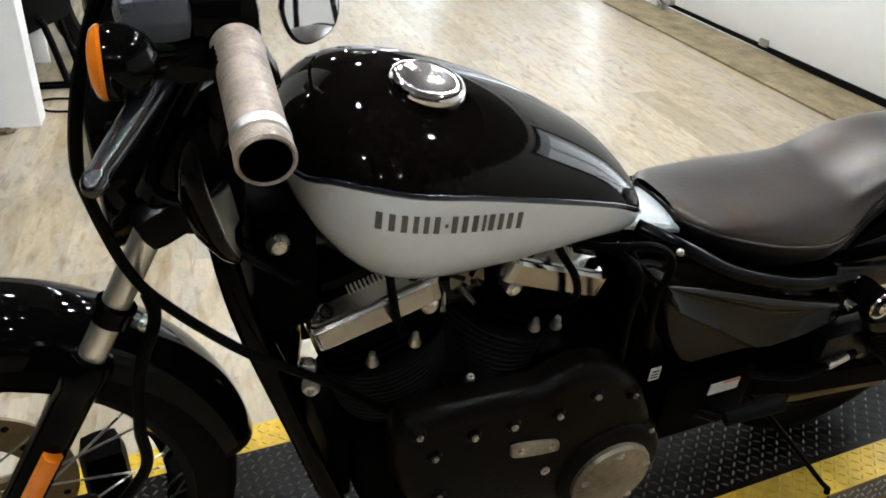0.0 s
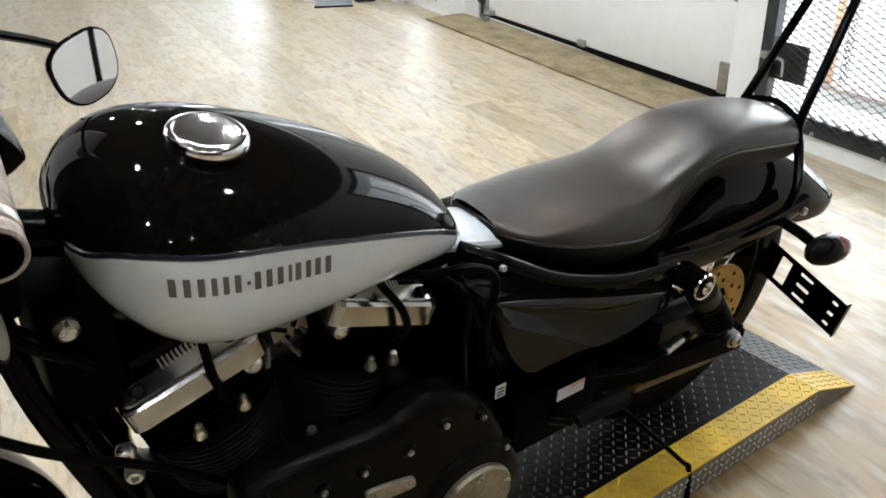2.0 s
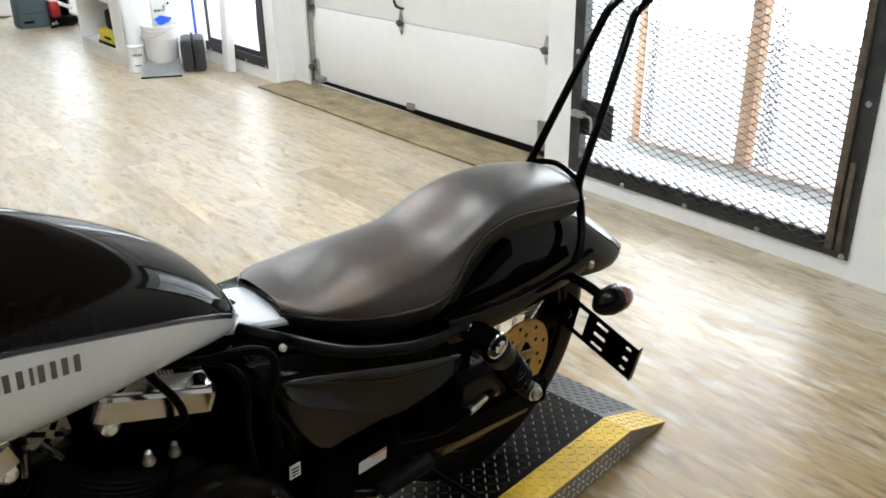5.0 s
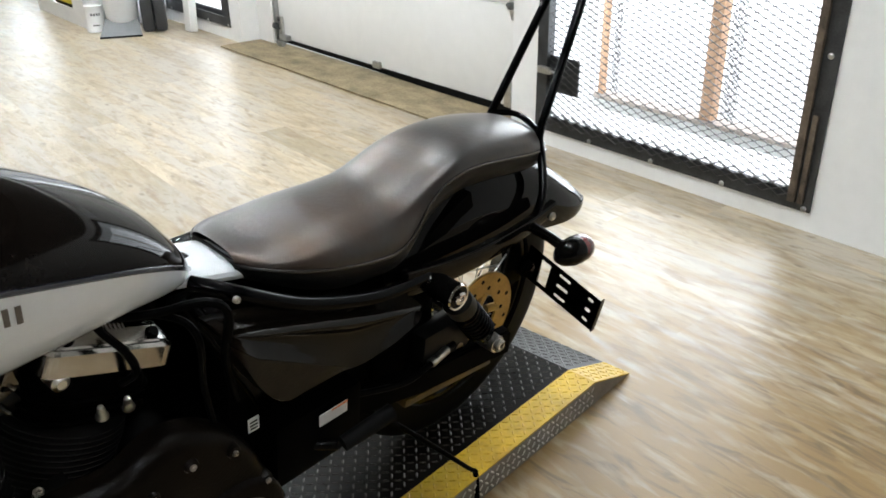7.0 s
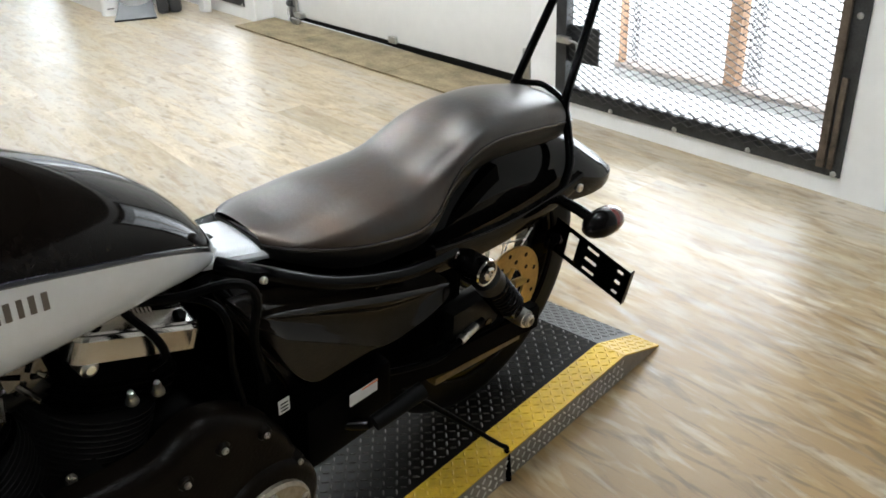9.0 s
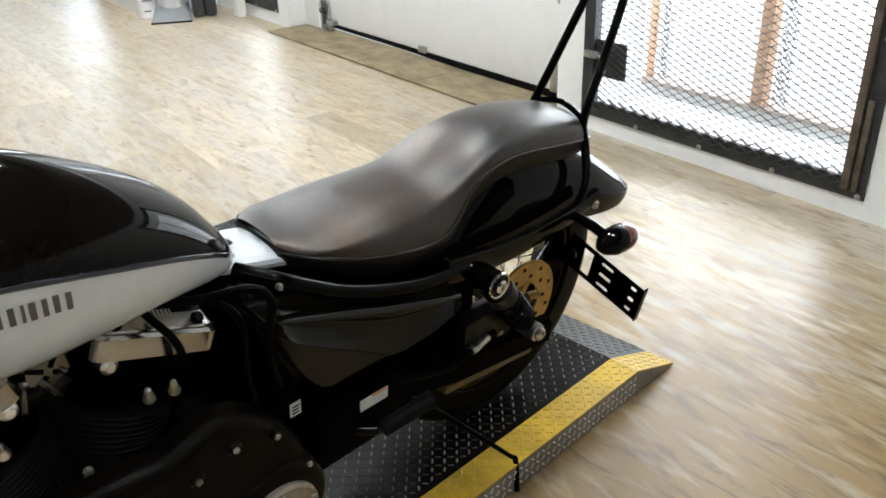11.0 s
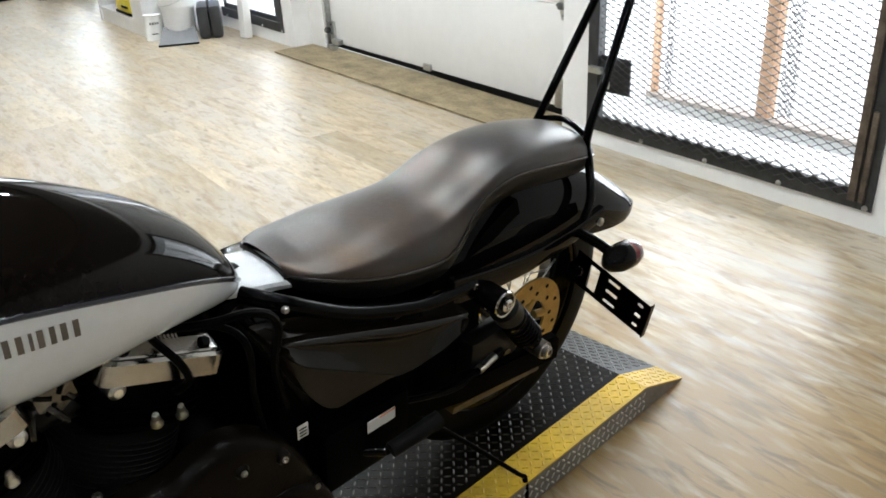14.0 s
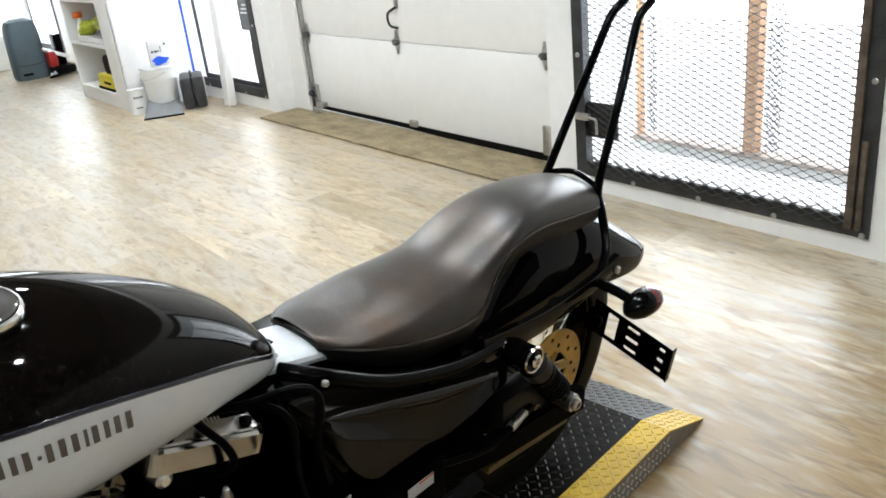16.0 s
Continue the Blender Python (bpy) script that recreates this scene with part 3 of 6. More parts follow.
def platform():
    d = thing("lift_platform", "low dark tread plate lift platform with yellow edges", "platform", PLAT)
    W, LEN, RAMP, YB = 0.612, 2.75, 0.17, 0.078
    bm = bmesh.new()
    box(bm, (0, -W + YB, 0.002), (LEN, -YB, PH))
    part("deck", bm, M_DECK, d, "tread plate deck, darkened for the motorcycle's shade", False)

    def ramp(y0, y1):
        b = bmesh.new()
        lo = [b.verts.new(p) for p in ((0, y0, 0.002), (0, y1, 0.002), (-RAMP, y1, 0.002), (-RAMP, y0, 0.002))]
        hi = [b.verts.new(p) for p in ((0, y0, PH), (0, y1, PH), (-RAMP, y1, 0.006), (-RAMP, y0, 0.006))]
        b.faces.new(lo[::-1]), b.faces.new(hi)
        for i in range(4):
            b.faces.new((lo[i], lo[(i + 1) % 4], hi[(i + 1) % 4], hi[i]))
        bmesh.ops.recalc_face_normals(b, faces=b.faces)
        return b

    # same plate as the deck, in its lighter unshaded colour
    part("ramp", ramp(-W + YB, -YB), mat("grey_worn_tread_plate", (0.022, 0.022, 0.021), 0.42, 0.0, spec=0.3, vary=0.25, scale=14), d, "grey worn tread plate ramp", False)
    for a, b2 in ((-YB, 0.0), (-W, -W + YB)):
        part("edge_strip", boxed((0, a, 0.066), (LEN, b2, PH)), M_YELLOW, d, "yellow painted edge strip", False)
        bm = bmesh.new()
        v = [bm.verts.new(p) for p in ((0, a, PH), (0, b2, PH), (-RAMP, b2, 0.007), (-RAMP, a, 0.007))]
        w = [bm.verts.new(p) for p in ((0, a, PH - 0.004), (0, b2, PH - 0.004), (-RAMP, b2, 0.003), (-RAMP, a, 0.003))]
        bm.faces.new(v), bm.faces.new(w[::-1])
        for i in range(4):
            bm.faces.new((v[i], w[i], w[(i + 1) % 4], v[(i + 1) % 4]))
        bmesh.ops.recalc_face_normals(bm, faces=bm.faces)
        part("ramp_edge", bm, M_YELLOW, d, "yellow painted ramp edge", False)
    for y0, y1 in ((-0.004, -0.0005), (-W + 0.0005, -W + 0.004)):
        bm = bmesh.new()
        box(bm, (0, y0, 0.002), (LEN, y1, 0.0655))
        v = [(0, 0.002), (0, 0.0655), (-RAMP, 0.003)]
        a = [bm.verts.new((x, y0, z)) for x, z in v]
        b2 = [bm.verts.new((x, y1, z)) for x, z in v]
        bm.faces.new(a), bm.faces.new(b2[::-1])
        for i in range(3):
            bm.faces.new((a[i], b2[i], b2[(i + 1) % 3], a[(i + 1) % 3]))
        bmesh.ops.recalc_face_normals(bm, faces=bm.faces)
        part("side_plate", bm, M_ALU, d, "bare metal tread plate side", False)

    # raised lugs of the tread plate, two ways in turn
    def lugs(x0, x1, y0, y1, place, pitch=0.0185, keep=None):
        verts, faces = [], []
        nx, ny = int((x1 - x0) / pitch), int((y1 - y0) / pitch)
        for i in range(nx + 1):
            for j in range(ny + 1):
                cx, cy = x0 + (i + 0.5) * pitch, y0 + (j + 0.5) * pitch
                if cx > x1 - 0.008 or cy > y1 - 0.008:
                    continue
                a = radians(45 if (i + j) % 2 else -45) + radians(random.uniform(-3, 3))
                ca, sa = math.cos(a), math.sin(a)
                k = len(verts)
                L, B, H = 0.0083, 0.0023, 0.0019
                for u, v, h in ((-L, 0, 0), (-L * 0.55, B, 0), (L * 0.55, B, 0), (L, 0, 0), (L * 0.55, -B, 0), (-L * 0.55, -B, 0), (-L * 0.6, 0, H), (L * 0.6, 0, H)):
                    verts.append(place(cx + u * ca - v * sa, cy + u * sa + v * ca, h))
                for f in ((0, 6, 1), (1, 6, 7, 2), (2, 7, 3), (3, 7, 4), (4, 7, 6, 5), (5, 6, 0)):
                    faces.append(tuple(k + q for q in f))
        me = bpy.data.meshes.new("tread_pattern")
        me.from_pydata(verts, [], faces)
        bm = bmesh.new()
        bm.from_mesh(me)
        bmesh.ops.recalc_face_normals(bm, faces=bm.faces)
        return bm

    def slope(x, y, h):
        return (x, y, 0.007 + (PH - 0.007) * (x + RAMP) / RAMP + h + 0.0005)

    top = lambda x, y, h: (x, y, PH + h)
    def lug_part(bm, m):
        tagged(part("tread_pattern", bm, m, d, "", False), kind="stuff")
    # deck lugs darker than ramp lugs: the shade is in their colour
    M_LUG = mat("worn_shaded_lug", (0.058, 0.052, 0.044), 0.36, 0.4, vary=0.3, scale=12)
    lug_part(lugs(0.0, 1.9, -W + YB, -YB, top), M_LUG)
    lug_part(lugs(-RAMP, 0.0, -W + YB, -YB, slope, 0.0185), mat("ramp_lug", (0.10, 0.098, 0.094), 0.35, 0.4, vary=0.2))
    lug_part(lugs(0.0, 1.9, -YB, 0, top), M_YELLOW)
    lug_part(lugs(0.0, 1.9, -W, -W + YB, top), M_YELLOW)
    lug_part(lugs(-RAMP, 0.0, -YB, 0, slope, 0.0185), M_YELLOW)
    lug_part(lugs(0.0, 1.3, 0.004, 0.064, lambda x, y, h: (x, h - 0.0004, y)), mat("bright_side_lug", (0.75, 0.74, 0.72), 0.35, 0.8, vary=0.1))
    return d


platform()


# ---- motorcycle ----
M_BLACK = mat("gloss_black_paint", (0.0028, 0.0025, 0.0023), 0.045, vary=0.2, scale=6, spec=0.12, rough_vary=0.02)
M_TANK = mat("metallic_black_tank_paint", (0.0045, 0.0034, 0.0027), 0.045, vary=0.25, scale=90, spec=0.11, rough_vary=0.02)
M_PEARL = mat("pearl_white_paint", (0.85, 0.88, 0.92), 0.2, vary=0.02, scale=60, coat=1.0, rough_vary=0.05)
M_STRIPE = mat("dark_pinstripe", (0.012, 0.012, 0.02), 0.25, coat=0.5)
M_LETTER = mat("bronze_grey_lettering", (0.13, 0.11, 0.095), 0.45, vary=0.1, scale=30)
M_CHROME = mat("chrome", (0.82, 0.81, 0.80), 0.09, 1.0, vary=0.04, scale=12, rough_vary=0.06)
M_ROCKER = mat("chrome_rocker_box", (0.52, 0.50, 0.475), 0.17, 1.0, vary=0.1, scale=30, rough_vary=0.1)
M_POLISH = mat("polished_aluminium", (0.17, 0.16, 0.145), 0.22, 1.0, vary=0.08, scale=25, rough_vary=0.12)
M_SATIN = mat("satin_fork_tube", (0.86, 0.84, 0.80), 0.3, 1.0, vary=0.06, scale=14)
M_FRAMEBLK = mat("black_frame_enamel", (0.0012, 0.0012, 0.0013), 0.17, vary=0.3, scale=15, spec=0.08)
M_ENGINE = mat("black_engine_enamel", (0.0010, 0.0010, 0.0011), 0.5, spec=0.015, vary=0.3, scale=18, bump=0.15, bump_scale=200)
M_FIN = mat("fin_edge_metal", (0.014, 0.0135, 0.013), 0.34, 0.0, spec=0.2, vary=0.3, scale=20)
M_COVER = mat("wrinkled_dark_cover", (0.0042, 0.0029, 0.0019), 0.30, 0.0, spec=0.06, vary=0.35, scale=13, bump=0.35, bump_scale=260, dark=(0.0015, 0.0012, 0.001))
M_DERBY = mat("worn_satin_cover", (0.36, 0.32, 0.25), 0.36, 0.75, vary=0.25, scale=14, dark=(0.15, 0.125, 0.09))


def worn_leather():
    """Black leather worn to brown in soft cloudy patches, with fine creases."""
    m = mat("worn_brown_black_leather", (0.012, 0.009, 0.0075), 0.37, spec=0.62, coat=0.18, vary=0.3, scale=8, bump=0.20, bump_scale=130, dark=(0.003, 0.0027, 0.0026), rough_vary=0.14)
    n, l = m.node_tree.nodes, m.node_tree.links
    b, co = n["Principled BSDF"], n.new("ShaderNodeTexCoord")
    for scale, lo, hi, amount, color in ((6.0, 0.46, 0.72, 0.6, (0.045, 0.028, 0.018)), (34.0, 0.55, 0.8, 0.22, (0.045, 0.030, 0.021)), (9.0, 0.5, 0.75, 0.6, (0.003, 0.003, 0.003))):
        t, mr, mx = n.new("ShaderNodeTexNoise"), n.new("ShaderNodeMapRange"), n.new("ShaderNodeMix")
        t.inputs["Scale"].default_value, t.inputs["Detail"].default_value, t.inputs["Distortion"].default_value = scale, 7, 0.4
        mr.inputs["From Min"].default_value, mr.inputs["From Max"].default_value, mr.inputs["To Max"].default_value = lo, hi, amount
        mx.data_type = "RGBA"
        l.new(co.outputs["Object"], t.inputs["Vector"])
        l.new(t.outputs[0], mr.inputs[0])
        l.new(mr.outputs[0], mx.inputs["Factor"])
        l.new(b.inputs["Base Color"].links[0].from_socket, mx.inputs["A"])
        mx.inputs["B"].default_value = (*color, 1)
        l.new(mx.outputs["Result"], b.inputs["Base Color"])
    b.inputs["Coat Roughness"].default_value = 0.30
    t, ramp = n.new("ShaderNodeTexNoise"), n.new("ShaderNodeValToRGB")
    t.inputs["Scale"].default_value, t.inputs["Detail"].default_value = 7.5, 5
    l.new(co.outputs["Object"], t.inputs["Vector"])
    ramp.color_ramp.elements[0].position, ramp.color_ramp.elements[0].color = 0.46, (1, 0.96, 0.93, 1)
    ramp.color_ramp.elements[1].position, ramp.color_ramp.elements[1].color = 0.66, (1, 0.68, 0.48, 1)
    l.new(t.outputs[0], ramp.inputs[0])
    l.new(ramp.outputs[0], b.inputs["Specular Tint"])
    return m


M_LEATHER = worn_leather()
M_SEATSIDE = mat("black_seat_vinyl", (0.006, 0.0056, 0.0052), 0.42, spec=0.2, vary=0.2, scale=12, bump=0.3, bump_scale=300)
M_TYRE = mat("tyre_rubber", (0.002, 0.002, 0.002), 0.55, spec=0.08, vary=0.2, scale=20, bump=0.1)
M_GRIP = mat("worn_rubber_grip", (0.42, 0.34, 0.28), 0.36, 0.3, vary=0.35, scale=45, bump=0.5, bump_scale=160, dark=(0.15, 0.115, 0.09))
M_AMBER = mat("amber_plastic", (1.0, 0.24, 0.01), 0.18, vary=0.08, scale=10, coat=0.5)
M_RED = mat("smoked_red_lens", (0.11, 0.012, 0.012), 0.12, vary=0.2, scale=8, coat=0.6)
M_DISC = mat("golden_brake_disc", (0.52, 0.35, 0.115), 0.4, 0.8, vary=0.18, scale=22)
M_LABEL = mat("white_label", (0.55, 0.55, 0.54), 0.5, vary=0.05)
M_ZINC = mat("zinc_bolt", (0.66, 0.64, 0.6), 0.28, 1.0, vary=0.15, scale=60)
M_HOSE = mat("black_hose_rubber", (0.0015, 0.0015, 0.0015), 0.4, spec=0.04, vary=0.2, scale=30)
M_PIPING = mat("glossy_piping_vinyl", (0.02, 0.018, 0.017), 0.18, vary=0.2, scale=30, spec=0.7)
M_CALIPER = mat("dark_cast_caliper", (0.005, 0.005, 0.0045), 0.35, spec=0.25, vary=0.3, scale=20, bump=0.2, bump_scale=150)
M_LEVER = mat("satin_black_lever", (0.006, 0.0065, 0.008), 0.2, vary=0.2, scale=30, spec=0.8)
M_SIDE = mat("gloss_black_side_cover", (0.0050, 0.0038, 0.0026), 0.10, vary=0.45, scale=40, spec=0.22, rough_vary=0.05)
M_SATINGREY = mat("satin_blue_grey_paint", (0.085, 0.09, 0.105), 0.28, vary=0.1, scale=20, spec=0.6)
M_MIRROR = mat("mirror_glass", (0.9, 0.9, 0.9), 0.02, 1.0, vary=0.0, rough_vary=0.0)

BIKE = Matrix.Translation((1.088, 1.094, PH)) @ pose(0, 0, 0, 0, 0, 188) @ pose(0, 0, 0, -7)
bike = thing("motorcycle", "black and pearl white cruiser motorcycle parked on its side stand", "motorcycle", BIKE)
RA, FA = Vector((-0.052, -0.045, 0.318)), Vector((1.475, 0, 0.348))
AY = pose(0, 0, 0, -90)       # turns z to y, for round parts across the bike


def at(p, m=None):
    return Matrix.Translation(p) @ (m if m is not None else AY)


def bolt(parent, p, out, r=0.007, h=0.006, material=None, name="bolt"):
    p, out = Vector(p), Vector(out)
    return part(name, lathed([(0.0003, 0), (r, 0), (r, h * 0.7), (r * 0.75, h), (r * 0.45, h), (r * 0.4, h * 0.5), (0.0003, h * 0.5)], aim(p, p + out), 12), material or M_ZINC, parent)


def wheel(name, c, r, width, rim_r, spokes, label):
    w = part(name, lathed([(rim_r - 0.012, -width * 0.34), (rim_r + 0.004, -width * 0.36), (rim_r + 0.004, -width * 0.3), (rim_r - 0.016, -width * 0.2), (rim_r - 0.02, 0), (rim_r - 0.016, width * 0.2), (rim_r + 0.004, width * 0.3), (rim_r + 0.004, width * 0.36), (rim_r - 0.012, width * 0.34), (rim_r - 0.03, 0.0)], at(c), 48), M_BLACK, bike, label)
    prof = []
    for k in range(13):
        a = math.pi * k / 12
        prof.append((rim_r + (r - rim_r) * math.sin(a) ** 0.62, -width / 2 * math.cos(a) * (0.82 + 0.18 * math.sin(a))))
    bm = bmesh.new()
    lathe(bm, prof, at(c), 56)
    part("tyre", bm, M_TYRE, w, "black road tyre")
    part("hub", lathed([(0.012, -0.09), (0.035, -0.08), (0.045, -0.05), (0.03, -0.03), (0.03, 0.03), (0.045, 0.05), (0.035, 0.08), (0.012, 0.09)], at(c), 20), M_FRAMEBLK, w)
    for k in range(spokes):
        a = 2 * math.pi * k / spokes
        side = 1 if k % 2 else -1
        tw = (0.33 if (k // 2) % 2 else -0.33)
        p = c + Vector((0.04 * math.cos(a + tw), side * 0.05, 0.04 * math.sin(a + tw)))
        q = c + Vector(((rim_r - 0.014) * math.cos(a), side * 0.006, (rim_r - 0.014) * math.sin(a)))
        part("spoke", tubed([p, q], 0.0017, 5), M_ZINC, w)
    return w


front = wheel("front_wheel", FA, 0.348, 0.10, 0.282, 32, "black laced front wheel")
STEER = Matrix.Translation(FA) @ pose(0, 0, 0, 0, 0, 6) @ Matrix.Translation(-FA)
front.matrix_local = STEER
rear = wheel("rear_wheel", RA, 0.316, 0.125, 0.225, 32, "black laced rear wheel")


def brake_disc(parent, c, y, r, metal):
    bm = bmesh.new()
    n = 48
    rings = []
    for rr, yy in ((r, -0.0025), (r, 0.0025), (r - 0.05, 0.0025), (r - 0.05, -0.0025), (r, -0.0025)):
        rings.append([(c[0] + rr * math.cos(2 * math.pi * k / n), y + yy, c[2] + rr * math.sin(2 * math.pi * k / n)) for k in range(n)])
    ring_loft(bm, rings, cap=False)
    bmesh.ops.remove_doubles(bm, verts=bm.verts, dist=1e-5)
    bmesh.ops.recalc_face_normals(bm, faces=bm.faces)
    d = part("brake_disc", bm, metal, parent, "steel disc with drilled holes")
    for k in range(20):
        a = 2 * math.pi * k / 20
        rr = r - (0.015 if k % 2 else 0.034)
        part("disc_hole", lathed([(0.0002, 0), (0.005, 0), (0.005, 0.0008), (0.0002, 0.0008)], at((c[0] + rr * math.cos(a), y + 0.0024, c[2] + rr * math.sin(a))), 8), M_RUBBER, parent, "dark drilled hole")
    for k in range(5):
        a = 2 * math.pi * k / 5 + 0.3
        part("carrier_arm", tubed([(c[0] + 0.03 * math.cos(a), y - 0.004, c[2] + 0.03 * math.sin(a)), (c[0] + (r - 0.045) * math.cos(a + 0.25), y - 0.001, c[2] + (r - 0.045) * math.sin(a + 0.25))], 0.009, 8), metal, parent)
    return d


brake_disc(rear, RA, 0.050, 0.106, M_DISC)
# front disc gets a darker brown that stands for the shade on it
brake_disc(front, FA, -0.062, 0.148, mat("shaded_front_disc", (0.20, 0.15, 0.085), 0.45, 0.7, vary=0.2, scale=22))
part("brake_caliper", boxed((1.262, -0.115, 0.24), (1.325, -0.05, 0.36), 0.026), M_ENGINE, front, "black front brake caliper")

# fuel tank: (x, half width, top, dividing line, bottom)
TANK = [(0.582, 0.024, 0.690, 0.688, 0.684), (0.586, 0.046, 0.722, 0.704, 0.686), (0.600, 0.068, 0.752, 0.722, 0.685), (0.632, 0.093, 0.793, 0.748, 0.688), (0.69, 0.117, 0.836, 0.779, 0.694), (0.78, 0.138, 0.882, 0.812, 0.692), (0.88, 0.152, 0.918, 0.842, 0.690),
        (0.95, 0.153, 0.930, 0.856, 0.700), (0.995, 0.140, 0.922, 0.864, 0.726), (1.03, 0.110, 0.898, 0.862, 0.768), (1.048, 0.075, 0.875, 0.850, 0.80), (1.055, 0.03, 0.855, 0.842, 0.822)]


def tank_xs():
    return [0.582 + (1.055 - 0.582) * (0.5 - 0.5 * math.cos(math.pi * k / 34)) for k in range(35)]


def tank_upper(x, s):
    w, top, div, bot = spline(TANK, x)
    top += float(np.interp(x, (0.60, 0.70, 0.80, 0.95), (0.0, 0.001, 0.004, 0.006)))
    return Vector((x, w * math.sin(s), div + (top - div) * max(0, math.cos(s)) ** float(np.interp(x, (0.60, 0.74), (0.85, 1.3)))))


def tank_lower(x, u):
    w, top, div, bot = spline(TANK, x)
    return Vector((x, w * max(0.0, math.cos(u)) ** 0.55, div - (div - bot) * math.sin(u) ** 0.9))


def shell(fn, n, name, material, parent, label):
    bm = bmesh.new()
    rings = []
    for x in tank_xs():
        half = [fn(x, math.pi / 2 * k / n) for k in range(n + 1)]
        rings.append(half)
    for s in (1, -1):
        ring_loft(bm, [[Vector((p.x, s * p.y, p.z)) for p in r] for r in rings], closed=False, cap=False)
    bmesh.ops.remove_doubles(bm, verts=bm.verts, dist=1e-5)
    bmesh.ops.recalc_face_normals(bm, faces=bm.faces)
    return part(name, bm, material, parent, label)


tank = shell(tank_upper, 16, "fuel_tank", M_TANK, bike, "gloss black and pearl white teardrop fuel tank")
shell(tank_lower, 10, "lower_panel", M_PEARL, tank, "pearl white lower side")
for s in (1, -1):
    for off, r, mm, nm in ((0.0, 0.0038, M_STRIPE, "pinstripe"),):
        pts = []
        for x in tank_xs()[1:-1]:
            w, top, div, bot = spline(TANK, x)
            u = 0.0 if off == 0 else 0.12
            p = tank_lower(x, u)
            pts.append((x, s * (p.y - 0.001), p.z))
        part(nm, tubed(pts, r, 6), mm, tank, "dark pinstripe" if off == 0 else "fine silver line")


def tank_side(x, z):
    """The left flank at a height."""
    w, top, div, bot = spline(TANK, x)
    q = max(0.0, min(1.0, (div - z) / (div - bot)))
    u = math.asin(q ** (1 / 0.9))
    return tank_lower(x, u)


def name_bars():
    """The maker's name as a row of plain bars."""
    widths = (9, 9, 9, 8, 8, 9, 5, 9, 9, 9, 5, 9, 8, 9, 9)
    total = sum(widths) + 2.2 * 14
    a = 0.0
    for wd in widths:
        f0, f1 = a / total, (a + wd) / total
        a += wd + 2.2
        f1 = f0 + (f1 - f0) * 0.62
        x0, x1 = 0.993 - 0.170 * f0, 0.993 - 0.170 * f1
        h0, h1 = (0.35, 0.55) if wd == 5 and f0 < 0.5 else (0.0, 1.0)
        bm = bmesh.new()
        rows = []
        for k in range(5):
            v = h0 + (h1 - h0) * k / 4
            row = []
            for x, f in ((x0, f0), (x1, f1)):
                z = 0.8185 - 0.028 * f + 0.0215 * v
                p = tank_side(x, z)
                row.append(bm.verts.new((p.x, p.y + 0.0012, p.z)))
            rows.append(row)
        for r0, r1 in zip(rows, rows[1:]):
            bm.faces.new((r0[0], r0[1], r1[1], r1[0]))
        bmesh.ops.recalc_face_normals(bm, faces=bm.faces)
        bmesh.ops.solidify(bm, geom=bm.faces[:], thickness=0.0008)
        part("name_bar", bm, M_LETTER, tank, "bronze grey bar of the maker's name", False)


name_bars()
CAPP = Vector((0.911, 0.052, 0.913))
CAPM = Matrix.Translation(CAPP) @ pose(0, 0, 0, -7, -8)
cap = part("fuel_cap", lathed([(0.0005, 0.0245), (0.016, 0.0242), (0.029, 0.0232), (0.0335, 0.0226), (0.0355, 0.0235), (0.0385, 0.0225), (0.041, 0.019), (0.042, 0.013), (0.040, 0.008), (0.034, 0.006), (0.032, 0.0), (0.034, -0.016)], CAPM, 48), M_CHROME, bike, "chrome fuel filler cap")

# seat: (x, half width, crown, piping, foot)
SEAT = [(-0.207, 0.035, 0.672, 0.650, 0.640), (-0.195, 0.058, 0.690, 0.660, 0.634), (-0.15, 0.074, 0.716, 0.674, 0.640), (-0.11, 0.080, 0.728, 0.682, 0.646), (-0.02, 0.085, 0.744, 0.698, 0.660), (0.058, 0.086, 0.744, 0.708, 0.668), (0.12, 0.088, 0.733, 0.703, 0.662), (0.168, 0.092, 0.717, 0.684, 0.642), (0.20, 0.099, 0.707, 0.658, 0.618),
        (0.228, 0.107, 0.700, 0.641, 0.602), (0.26, 0.113, 0.698, 0.634, 0.597), (0.29, 0.115, 0.697, 0.635, 0.600), (0.36, 0.113, 0.697, 0.647, 0.607), (0.42, 0.103, 0.695, 0.660, 0.622), (0.47, 0.090, 0.695, 0.674, 0.645), (0.502, 0.071, 0.699, 0.682, 0.660), (0.519, 0.051, 0.702, 0.686, 0.672)]


def seat_xs(n=46):
    return [-0.207 + 0.726 * (0.5 - 0.5 * math.cos(math.pi * k / n)) for k in range(n + 1)]


